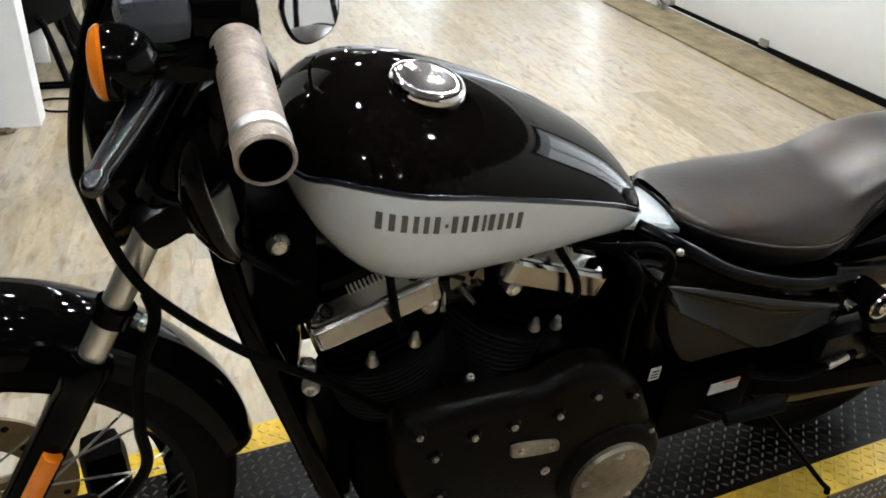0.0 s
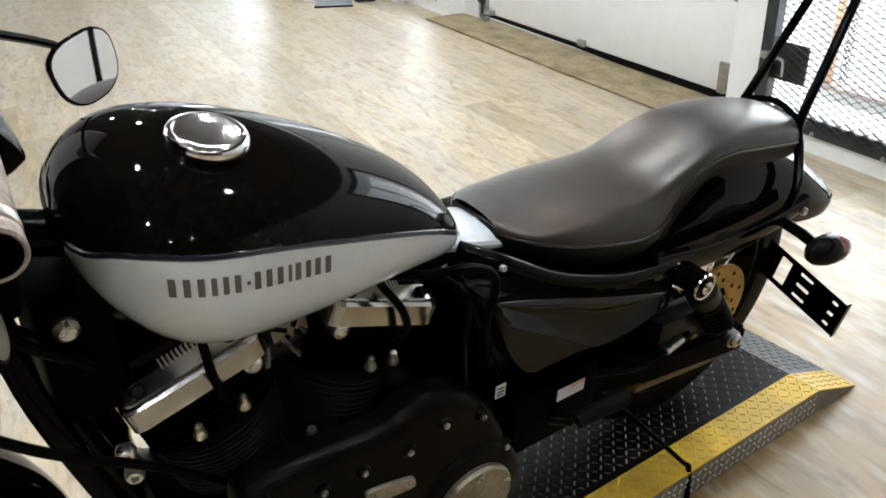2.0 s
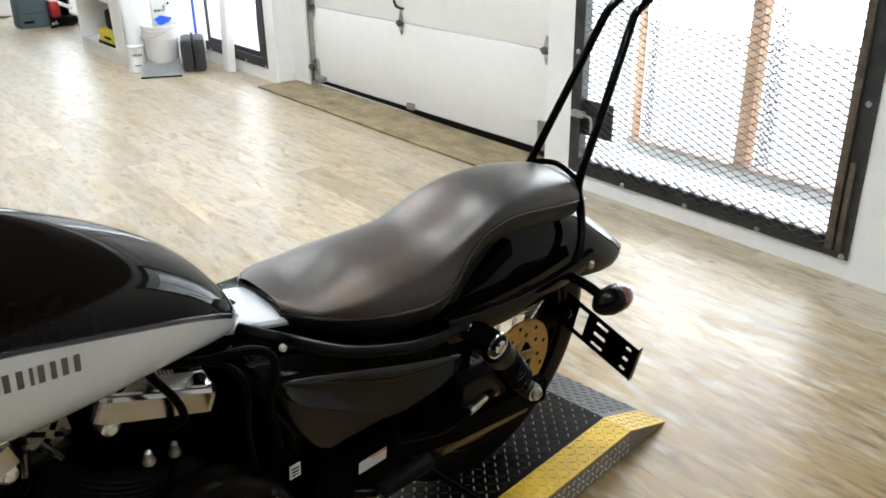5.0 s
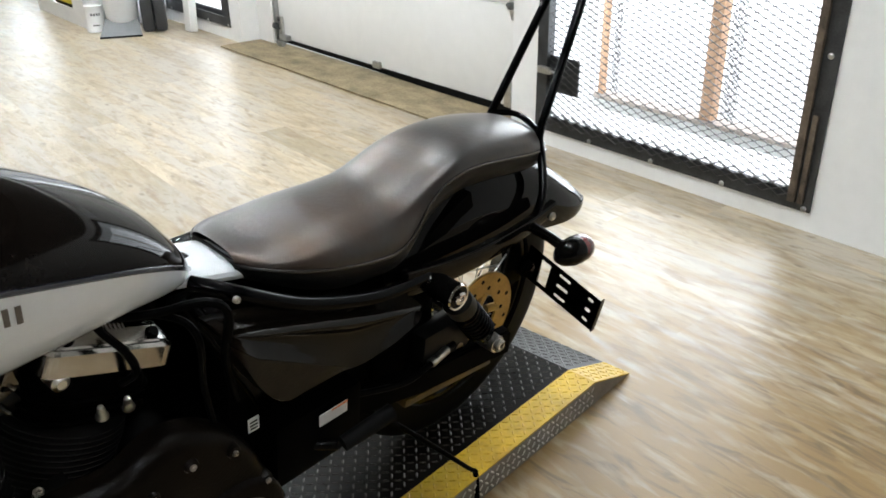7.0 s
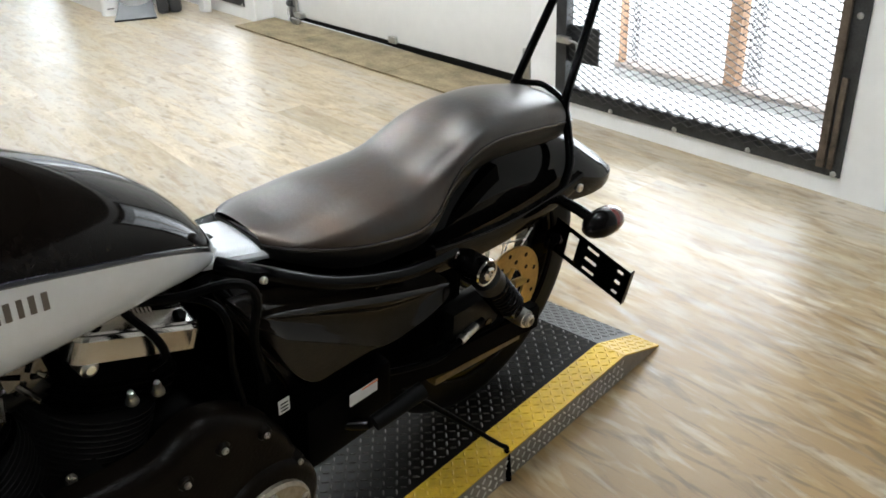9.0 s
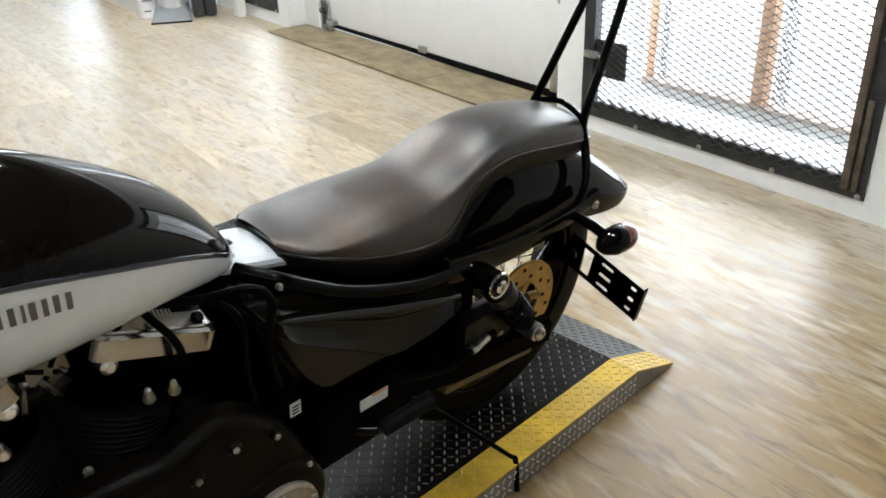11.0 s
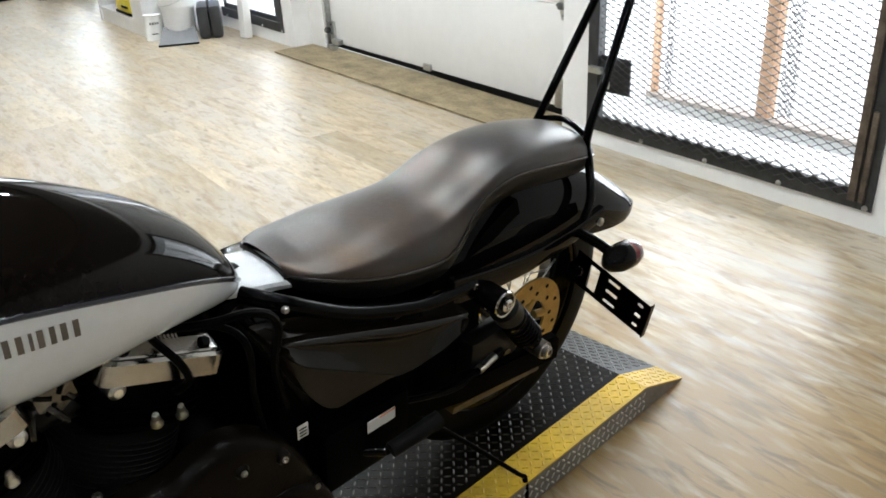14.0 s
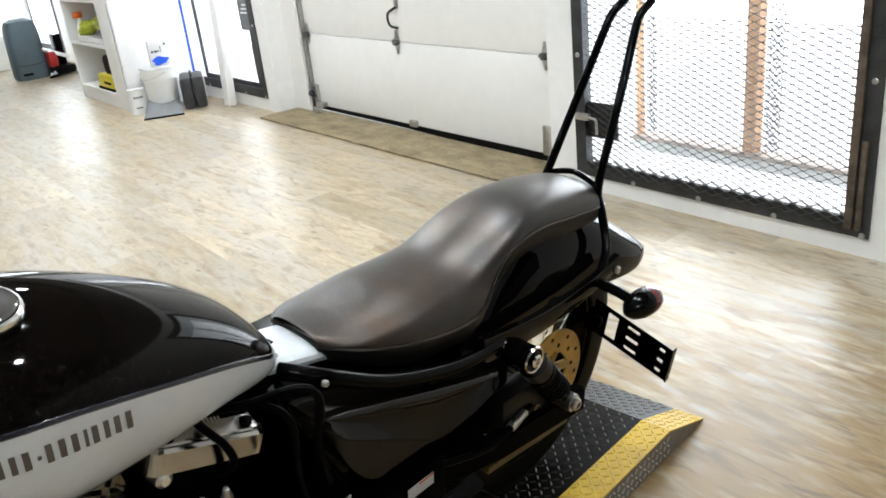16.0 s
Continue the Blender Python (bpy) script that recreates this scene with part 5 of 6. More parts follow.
def cylinder(name, lean, base, inner, label):
    ax = Vector((math.sin(radians(lean)), 0, math.cos(radians(lean))))
    px = Vector((math.cos(radians(lean)), 0, -math.sin(radians(lean))))
    cy = Vector((0, 1, 0))

    def sect(h, a, b, n=28, p=3.2):
        o = base + ax * h
        out = []
        for k in range(n):
            t = 2 * math.pi * k / n
            c, s = math.cos(t), math.sin(t)
            out.append(o + px * (a * abs(c) ** (2 / p) * (1 if c > 0 else -1)) + cy * (b * abs(s) ** (2 / p) * (1 if s > 0 else -1)))
        return out

    bm = bmesh.new()
    ring_loft(bm, [sect(0.12, 0.058, 0.058), sect(0.33, 0.058, 0.058)])
    c = part(name, bm, M_ENGINE, bike, label)
    for k in range(12):
        h = 0.135 + 0.0081 * k
        fb = bmesh.new()
        a = 0.083 + 0.0015 * math.sin(k)
        ring_loft(fb, [sect(h, a - 0.002, 0.081, 40, 2.1), sect(h + 0.0010, a + 0.001, 0.084, 40, 2.1), sect(h + 0.0026, a + 0.001, 0.084, 40, 2.1), sect(h + 0.0038, a - 0.002, 0.081, 40, 2.1)])
        part("fin", fb, M_FIN, c)
    fb = bmesh.new()
    ring_loft(fb, [sect(0.236, 0.070, 0.070, p=3), sect(0.244, 0.078, 0.078, p=4), sect(0.285, 0.080, 0.080, p=4), sect(0.300, 0.074, 0.076, p=4), sect(0.3135, 0.074, 0.078, p=5)])
    part("cylinder_head", fb, M_ENGINE, c, "black cylinder head")
    for k in range(3):
        h = 0.248 + 0.014 * k
        fb = bmesh.new()
        ring_loft(fb, [sect(h, 0.084, 0.085, p=4), sect(h + 0.003, 0.085, 0.086, p=4), sect(h + 0.005, 0.083, 0.084, p=4)])
        part("fin", fb, M_ENGINE, c)
    # bright flat-sided rocker box, a chamfered deck on it and a black cap
    fb = bmesh.new()
    ring_loft(fb, [sect(0.314, 0.078, 0.086, p=14), sect(0.319, 0.084, 0.092, p=14), sect(0.347, 0.084, 0.092, p=14), sect(0.351, 0.082, 0.088, p=14)], cap=True)
    rb = part("rocker_box", fb, M_ROCKER, c, "bright chrome rocker box", False)
    fb = bmesh.new()
    ring_loft(fb, [sect(0.3515, 0.080, 0.085, p=12), sect(0.354, 0.079, 0.084, p=12), sect(0.364, 0.070, 0.066, p=12)], cap=True)
    part("rocker_deck", fb, M_ROCKER, rb, "polished upper deck", False)
    for a in (-0.055, 0.055):
        o = base + ax * 0.358 + px * a + cy * 0.074
        part("deck_bolt", lathed([(0.0004, 0.008), (0.006, 0.008), (0.008, 0.005), (0.009, 0.0), (0.0004, 0.0)], aim(o, o + cy + ax), 12), M_FRAMEBLK, rb)
    fb = bmesh.new()
    ring_loft(fb, [sect(0.3705, 0.066, 0.056, p=5), sect(0.380, 0.064, 0.054, p=5), sect(0.388, 0.050, 0.040, p=4)])
    part("rocker_cover", fb, M_FRAMEBLK, c, "black rocker cover")
    for k in range(9):
        o = base + ax * 0.361 + px * (-0.022 + 0.0055 * k)
        part("cover_rib", tubed([o + cy * 0.068, o + cy * 0.056 + ax * 0.006], 0.0021, 6), M_CHROME, c)
    o = base + ax * 0.310 + px * inner + cy * 0.076
    part("mount_lug", lathed([(0.0004, 0.016), (0.006, 0.016), (0.0075, 0.014), (0.011, 0.012), (0.012, -0.01), (0.0004, -0.01)], aim(o, o + cy), 14), M_SATIN, c, "bright mounting lug")
    return c


cylinder("front_cylinder", 16.5, CR + Vector((0.020, 0, 0.002)), -0.062, "black finned front cylinder with polished rocker cover")
cylinder("rear_cylinder", -21.5, CR + Vector((-0.006, 0, 0.008)), 0.058, "black finned rear cylinder with polished rocker cover")
# primary cover on the left side
prim = slab(smooth_outline([(0.957, 0.43), (0.960, 0.50), (0.952, 0.533), (0.92, 0.541), (0.85, 0.538), (0.765, 0.532), (0.727, 0.548), (0.69, 0.552), (0.635, 0.528), (0.58, 0.465), (0.548, 0.37), (0.56, 0.285), (0.62, 0.235), (0.72, 0.245), (0.84, 0.295), (0.925, 0.36)]), 0.118, 0.164, 0.022, M_COVER, "primary_cover", "dark wrinkle-finished primary drive cover")
for x, z in ((0.936, 0.520), (0.912, 0.472), (0.859, 0.491), (0.802, 0.490), (0.734, 0.487), (0.678, 0.505), (0.615, 0.487), (0.565, 0.40), (0.90, 0.39), (0.80, 0.31)):
    part("boss", lathed([(0.0115, -0.03), (0.0105, 0.0), (0.0085, 0.004), (0.0004, 0.004)], aim((x, 0.165, z), (x, 1, z)), 14), M_COVER, prim)
    bolt(prim, (x, 0.169, z), (0, 1, 0), 0.0046, 0.004)
dome = slab([(0.622 + 0.088 * math.cos(2 * math.pi * k / 40), 0.338 + 0.086 * math.sin(2 * math.pi * k / 40)) for k in range(40)], 0.14, 0.173, 0.012, M_COVER, "clutch_dome", "raised round clutch dome", prim)
derby = part("derby_cover", lathed([(0.066, -0.004), (0.066, 0.006), (0.062, 0.011), (0.045, 0.014), (0.0004, 0.0165)], aim((0.624, 0.173, 0.330), (0.624, 1, 0.330)), 48), M_DERBY, prim, "worn satin round clutch cover")
for k in range(5):
    a = 2 * math.pi * k / 5 + 1.55
    bolt(derby, (0.624 + 0.055 * math.cos(a), 0.185, 0.330 + 0.055 * math.sin(a)), (0, 1, 0), 0.0065, 0.004)
ins = slab(smooth_outline([(0.800, 0.440), (0.795, 0.452), (0.735, 0.440), (0.725, 0.428), (0.732, 0.418), (0.792, 0.428)], 4), 0.165, 0.1715, 0.002, M_DERBY, "inspection_cover", "worn oblong inspection cover", prim)
for x, z in ((0.786, 0.440), (0.738, 0.429)):
    bolt(ins, (x, 0.1715, z), (0, 1, 0), 0.005, 0.003)
part("drain_nut", lathed([(0.0035, 0.0), (0.007, 0.0), (0.007, 0.003), (0.0035, 0.003)], aim((0.738, 0.167, 0.378), (0.738, 1, 0.378)), 16), M_ZINC, prim, "small bright washer nut")
# bits between and around the cylinders
part("intake", tubed([(0.93, 0.02, 0.60), (0.85, 0.03, 0.625), (0.77, 0.02, 0.60)], 0.020, 14, 5), M_CALIPER, bike, "dark cast intake between the cylinders")
for k, (a, b) in enumerate((((0.86, 0.07, 0.67), (0.845, 0.10, 0.652)), ((0.872, 0.06, 0.665), (0.885, 0.095, 0.645)), ((0.85, 0.05, 0.682), (0.83, 0.085, 0.668)))):
    part("intake_fitting", tubed([a, b], [0.0055, 0.0035], 8), M_POLISH, bike)
bm = bmesh.new()
ring_loft(bm, [[(0.848 + r * math.cos(2 * math.pi * k / 6 + 0.4), y, 0.676 + 0.8 * r * math.sin(2 * math.pi * k / 6 + 0.4)) for k in range(6)] for r, y in ((0.034, 0.030), (0.034, 0.066), (0.026, 0.078), (0.012, 0.080))])
bmesh.ops.recalc_face_normals(bm, faces=bm.faces)
casting = part("intake_casting", bm, M_POLISH, bike, "faceted bright intake casting", False)
for k in range(4):
    a = 0.5 + k * math.pi / 2
    part("web", tubed([(0.848 + 0.006 * math.cos(a), 0.081, 0.676 + 0.006 * math.sin(a)), (0.848 + 0.026 * math.cos(a), 0.076, 0.676 + 0.022 * math.sin(a))], [0.003, 0.004], 6), M_FRAMEBLK, casting)
part("valley_plate", boxed((0.800, 0.080, 0.512), (0.870, 0.125, 0.520), 0.003), M_CALIPER, bike, "dark plate over the engine case")
bolt(bike, (0.838, 0.098, 0.520), (0, 0.3, 1), 0.007, 0.010, M_ZINC)
for x, z in ((0.971, 0.590), (0.916, 0.607), (0.711, 0.580), (0.745, 0.586)):
    b = part("terminal", lathed([(0.0004, 0.022), (0.004, 0.021), (0.0055, 0.014), (0.0045, 0.011), (0.0085, 0.002), (0.0085, 0.0)], aim((x, 0.088, z - 0.008), (x + 0.004, 0.098, z + 0.03)), 12), M_SATIN, bike, "bright conical terminal")
for x, z in ((1.048, 0.571), (1.052, 0.605)):
    bolt(bike, (x, 0.088, z), (0.3, 1, 0), 0.011, 0.014, M_ZINC, "mount_bolt")
part("spark_lead", tubed([(0.74, 0.07, 0.735), (0.735, 0.095, 0.71), (0.715, 0.112, 0.675), (0.705, 0.11, 0.64), (0.715, 0.09, 0.615)], 0.0055, 8, 6), M_HOSE, bike, "black spark plug lead")
part("spark_lead", tubed([(0.95, 0.06, 0.735), (0.955, 0.10, 0.70), (0.95, 0.112, 0.66), (0.935, 0.10, 0.63)], 0.0055, 8, 6), M_HOSE, bike, "black spark plug lead")
part("wiring_loom", tubed([(0.78, 0.06, 0.72), (0.68, 0.10, 0.705), (0.62, 0.135, 0.715), (0.595, 0.145, 0.69), (0.60, 0.14, 0.62), (0.585, 0.135, 0.54)], 0.006, 8, 6), M_HOSE, bike, "black wiring loom")
part("wiring_loom", tubed([(0.74, 0.05, 0.71), (0.66, 0.11, 0.70), (0.640, 0.145, 0.68), (0.635, 0.14, 0.60), (0.62, 0.13, 0.52)], 0.005, 8, 6), M_HOSE, bike, "black wiring loom")
bolt(bike, (0.572, 0.128, 0.693), (0, 1, 0.2), 0.005, 0.006, M_ZINC)
# labels
part("label_sticker", boxed((0.560, 0.1468, 0.482), (0.578, 0.1478, 0.506)), M_LABEL, bike, "small white sticker", False)
for k in range(3):
    part("label_bar", boxed((0.563, 0.1478, 0.486 + 0.006 * k), (0.575, 0.1484, 0.488 + 0.006 * k)), M_FRAMEBLK, bike, "grey line of small print", False)
part("warning_sticker", boxed((0.40, 0.151, 0.418), (0.455, 0.1525, 0.440)), M_LABEL, bike, "white warning sticker", False)
part("warning_band", boxed((0.40, 0.1526, 0.437), (0.432, 0.1532, 0.440)), mat("orange_print", (0.6, 0.15, 0.02), 0.5), bike, "orange band of the sticker", False)
part("lower_panel_box", boxed((0.36, 0.05, 0.33), (0.53, 0.145, 0.45), 0.012), M_ENGINE, bike, "black lower battery box")
part("sprocket_cover", boxed((0.47, -0.15, 0.25), (0.62, -0.08, 0.45), 0.02), M_ENGINE, bike, "black sprocket cover")
# foot peg, shift lever and side stand
peg = part("foot_peg", tubed([(0.47, 0.12, 0.37), (0.43, 0.165, 0.376)], 0.010, 10), M_FRAMEBLK, bike, "black rubber foot peg")
part("peg_rubber", tubed([(0.425, 0.172, 0.378), (0.335, 0.188, 0.399)], [0.013, 0.015], 12), M_RUBBER, peg, "ribbed black rubber")
inv = BIKE.inverted()
foot, elbow = inv @ Vector((1.066, 0.918, 0.004)), inv @ Vector((1.072, 0.93, 0.078))
leg = part("side_stand", tubed([(0.40, 0.10, 0.40), (0.33, 0.11, 0.35), (0.241, 0.12, 0.261), elbow + (Vector((0.241, 0.12, 0.261)) - elbow) * 0.10, elbow, foot], [0.009, 0.006, 0.005, 0.005, 0.006, 0.0065], 10, 4), M_ENGINE, bike, "black bent side stand")
part("exhaust_pipe", tubed([(1.02, -0.05, 0.60), (1.035, -0.11, 0.50), (1.0, -0.15, 0.32), (0.7, -0.19, 0.24), (0.2, -0.21, 0.25), (-0.2, -0.22, 0.27)], 0.03, 14, 6), M_FRAMEBLK, bike, "black exhaust pipe")

# ---- front end ----
for s in (1,):
    a, b, c2, d2 = Vector((1.115, s * 0.108, 1.005)), Vector((1.180, s * 0.108, 0.874)), Vector((1.278, s * 0.108, 0.690)), Vector((1.475, s * 0.108, 0.335))
    fk = part("fork_tube", tubed([a, c2 + (d2 - c2) * 0.1], 0.014, 20), M_SATIN, bike, "bright steel fork tube")
    m = aim(c2, d2)
    L = (d2 - c2).length
    part("fork_slider", lathed([(0.0145, -0.012), (0.021, -0.010), (0.024, 0.0), (0.024, 0.022), (0.0215, 0.028), (0.0205, 0.05), (0.0205, L - 0.04), (0.024, L - 0.02), (0.022, L + 0.03), (0.012, L + 0.04)], m, 20), M_FRAMEBLK, fk, "black fork slider")
    part("fork_sleeve", lathed([(0.0205, 0.0), (0.030, 0.0), (0.031, 0.05), (0.031, 0.150), (0.027, 0.156), (0.0205, 0.156)], aim(a, c2), 24), M_FRAMEBLK, fk, "black fork shroud")
    p = a + (c2 - a) * 0.775
    part("fork_band", lathed([(0.0142, 0.0), (0.020, 0.002), (0.020, 0.022), (0.0142, 0.024)], aim(p, c2), 20), M_FRAMEBLK, fk, "black clamp band")
    bolt(fk, p + Vector((-0.019, s * 0.012, -0.022)), (-0.6, s * 0.5, 0), 0.009, 0.01)
    mid = c2 + (d2 - c2) * 0.26
    part("reflector", tubed([mid + Vector((0, s * 0.023, 0)), mid + Vector((0, s * 0.023, 0)) + (d2 - c2).normalized() * 0.085], 0.0105, 8), M_AMBER, fk, "amber reflector")
for z0, x0, nm in ((0.985, 1.125, "upper_clamp"), (0.865, 1.188, "lower_clamp")):
    part(nm, boxed((-0.035, -0.145, -0.02), (0.04, 0.145, 0.02), 0.016, Matrix.Translation((x0 - 0.01, 0, z0)) @ pose(0, 0, 0, 0, 28)), M_FRAMEBLK, bike, "black triple clamp")
hl = part("headlight", lathed([(0.0005, -0.085), (0.04, -0.08), (0.078, -0.045), (0.092, 0.0), (0.093, 0.03), (0.086, 0.035)], aim((1.205, 0, 0.862), (2.0, 0, 0.84)), 32), M_BLACK, bike, "gloss black round headlight")
part("headlight_lens", lathed([(0.086, 0.033), (0.06, 0.045), (0.0005, 0.052)], aim((1.205, 0, 0.862), (2.0, 0, 0.84)), 32), M_CHROME, hl, "clear headlight lens with bright bowl")
part("visor", boxed((1.135, -0.05, 1.00), (1.225, 0.05, 1.045), 0.018), M_FRAMEBLK, bike, "black instrument housing")
part("speedometer", lathed([(0.0005, 0.03), (0.04, 0.03), (0.045, 0.024), (0.045, -0.03), (0.0005, -0.035)], aim((1.13, 0.0, 1.075), (1.02, 0, 1.20)), 28), M_FRAMEBLK, bike, "round black speedometer")
bar = part("handlebar", tubed([(1.135, 0.20, 1.024), (1.125, 0.13, 1.035), (1.115, 0.06, 1.045), (1.115, 0, 1.045), (1.115, -0.06, 1.045), (1.125, -0.13, 1.035), (1.135, -0.30, 1.01)], 0.0127, 12, 5), M_FRAMEBLK, bike, "black low handlebar")


def grip(s):
    a, b = Vector((1.121, s * 0.165, 1.030)), Vector((1.133, s * 0.312, 1.010))
    m, L = aim(a, b), (b - a).length
    prof = [(0.0128, 0.0), (0.021, 0.001), (0.0215, 0.008)]
    for k in range(12):
        z = 0.012 + k * 0.0085
        prof += [(0.0197, z), (0.0201, z + 0.002), (0.0201, z + 0.0055), (0.0197, z + 0.0075)]
    prof += [(0.019, L - 0.030), (0.0178, L - 0.028), (0.0178, L - 0.018), (0.0205, L - 0.016), (0.0212, L - 0.002), (0.0195, L), (0.0180, L - 0.001), (0.0175, L - 0.03), (0.0004, L - 0.03)]
    g = part("grip", lathed(prof, m, 28), M_GRIP, bar, "worn brown-grey rubber grip")
    return g


grip(1)
part("grip_bore", lathed([(0.0174, -0.028), (0.0177, -0.0015), (0.0170, -0.0015), (0.0165, -0.026), (0.0004, -0.026), (0.0004, -0.028)], aim((1.133, 0.312, 1.010), (1.145, 0.459, 0.990)), 24), M_ENGINE, bar, "dark hollow end of the grip")
part("grip", tubed([(1.121, -0.165, 1.030), (1.133, -0.312, 1.010)], 0.0195, 16), M_GRIP, bar, "worn brown-grey rubber grip")
for s in (1, -1):
    part("switch_housing", boxed((1.098, min(s * 0.115, s * 0.163), 1.005), (1.155, max(s * 0.115, s * 0.163), 1.068), 0.016), M_BLACK, bar, "black switch housing")
    part("perch_cover", boxed((1.150, min(s * 0.118, s * 0.170), 1.034), (1.206, max(s * 0.118, s * 0.170), 1.074), 0.018), M_SATINGREY, bar, "satin grey perch cover")
    lev = part("lever_perch", boxed((1.14, min(s * 0.135, s * 0.18), 1.008), (1.195, max(s * 0.135, s * 0.18), 1.034), 0.008), M_BLACK, bar, "gloss black lever perch")
    part("lever", tubed([(1.178, s * 0.165, 1.012), (1.196, s * 0.205, 1.010), (1.214, s * 0.245, 1.008), (1.232, s * 0.285, 1.006), (1.238, s * 0.303, 1.006), (1.241, s * 0.311, 1.006), (1.242, s * 0.314, 1.006)], [0.012, 0.011, 0.010, 0.008, 0.009, 0.006, 0.001], 12, 5), M_LEVER, lev, "gloss black hand lever")


def mirror(c, normal, up, w, h, root):
    c, n2 = Vector(c), Vector(normal).normalized()
    e2 = (Vector(up) - n2 * Vector(up).dot(n2)).normalized()
    e1 = e2.cross(n2)

    def ring(k, off):
        out = []
        for j in range(28):
            t = 2 * math.pi * j / 28
            u, v = math.cos(t), math.sin(t)
            u2, v2 = abs(u) ** 0.75 * (1 if u > 0 else -1), abs(v) ** 0.75 * (1 if v > 0 else -1)
            out.append(c + e1 * (w / 2 * k * u2 * (1 + 0.15 * v)) + e2 * (h / 2 * k * v2) + n2 * off)
        return out

    bm = bmesh.new()
    ring_loft(bm, [ring(0.15, -0.028), ring(0.6, -0.022), ring(0.92, -0.008), ring(1.0, 0.0), ring(0.98, 0.004), ring(0.93, 0.004)])
    body = part("mirror", bm, M_BLACK, bike, "gloss black mirror under the bar end")
    bm = bmesh.new()
    ring_loft(bm, [ring(0.93, 0.003), ring(0.93, 0.0048)])
    part("mirror_glass", bm, M_MIRROR, body, "silvered mirror glass")
    part("stem", tubed([c - n2 * 0.02, c - n2 * 0.05 + Vector((0, 0, 0.03)), root], 0.006, 8, 5), M_FRAMEBLK, body, "black mirror stem")
    return body


mirror((0.935, -0.30, 0.885), (-0.5, 0.82, 0.16), (0.25, -0.15, 1), 0.11, 0.09, (1.12, -0.17, 1.01))
mirror((1.151, 0.195, 0.915), (-0.93, 0.25, 0.22), (0.14, 0.0, 1), 0.075, 0.125, (1.15, 0.16, 1.01))
# cables and hoses
part("clutch_cable", tubed([(1.165, 0.155, 1.03), (1.19, 0.16, 1.085), (1.215, 0.16, 1.07), (1.238, 0.16, 1.01), (1.250, 0.16, 0.95), (1.248, 0.155, 0.91), (1.228, 0.14, 0.82), (1.197, 0.13, 0.76), (1.126, 0.125, 0.676), (1.03, 0.11, 0.585), (0.95, 0.10, 0.50)], 0.0055, 8, 8), M_HOSE, bike, "black clutch cable")
part("brake_line", tubed([(1.215, 0.135, 0.785), (1.212, 0.14, 0.755), (1.232, 0.142, 0.70), (1.243, 0.142, 0.62), (1.246, 0.14, 0.553), (1.30, 0.12, 0.46)], 0.0065, 8, 8), M_HOSE, bike, "black front brake hose")
part("front_caliper", boxed((1.30, 0.075, 0.36), (1.38, 0.135, 0.47), 0.014), M_FRAMEBLK, bike, "black front brake caliper")
part("coil_housing", boxed((1.03, -0.08, 0.645), (1.105, 0.07, 0.80), 0.014), M_ENGINE, bike, "black coil housing below the tank")
part("tank_bolt", lathed([(0.0004, 0.012), (0.008, 0.012), (0.013, 0.006), (0.013, 0.0), (0.0004, 0.0)], aim((1.078, 0.075, 0.775), (1.078, 1, 0.8)), 14), M_ZINC, bike, "bright mount bolt")
part("voltage_regulator", boxed((0.985, -0.06, 0.30), (1.02, 0.06, 0.42), 0.01), M_ENGINE, bike, "black finned regulator")
part("air_cleaner", lathed([(0.0005, 0.06), (0.06, 0.06), (0.088, 0.05), (0.095, 0.03), (0.095, -0.03), (0.0005, -0.03)], aim((0.85, -0.13, 0.60), (0.85, -1, 0.60)), 32), M_ENGINE, bike, "round black air cleaner on the far side")
# made-up dark slab, keeps the gaps behind the engine black
part("dark_blocker", boxed((0.60, -0.135, 0.46), (1.06, -0.105, 0.73), 0.01), M_ENGINE, bike, "added black slab that hides the floor behind the engine")
part("oil_tank", boxed((0.30, -0.15, 0.40), (0.60, -0.06, 0.64), 0.03), M_FRAMEBLK, bike, "black oil tank on the far side")
part("battery_box", boxed((0.353, -0.06, 0.36), (0.57, 0.09, 0.60), 0.012), M_ENGINE, bike, "black battery box under the seat")
ring_m = aim((1.121, 0.165, 1.030), (1.133, 0.312, 1.010))
part("grip_ring", lathed([(0.0182, 0.118), (0.0206, 0.119), (0.0212, 0.124), (0.0206, 0.129), (0.0185, 0.130)], ring_m, 28), M_SATIN, bar, "bright metal ring on the grip")
part("fork_cover", boxed((1.105, -0.085, 0.80), (1.175, 0.085, 1.0), 0.02), M_ENGINE, bike, "black shroud behind the forks")
for k, (y0, y1) in enumerate(((0.05, 0.09), (0.03, 0.10), (-0.04, 0.07))):
    part("control_cable", tubed([(1.13, y0, 1.04 - 0.01 * k), (1.17, y1, 0.99), (1.165, y1 + 0.01, 0.90 - 0.02 * k), (1.13, y1, 0.80), (1.06, y1 - 0.02, 0.72)], 0.0045, 7, 6), M_HOSE, bike, "black control cable")


# ---- left of the aisle: pillar and a second motorcycle on a stand ----
put(boxed((-1.7, 3.53, 0.0), (-0.716, 3.66, HI), 0.004), "pillar", M_WALL, None, "white painted partition end", kind="structure")


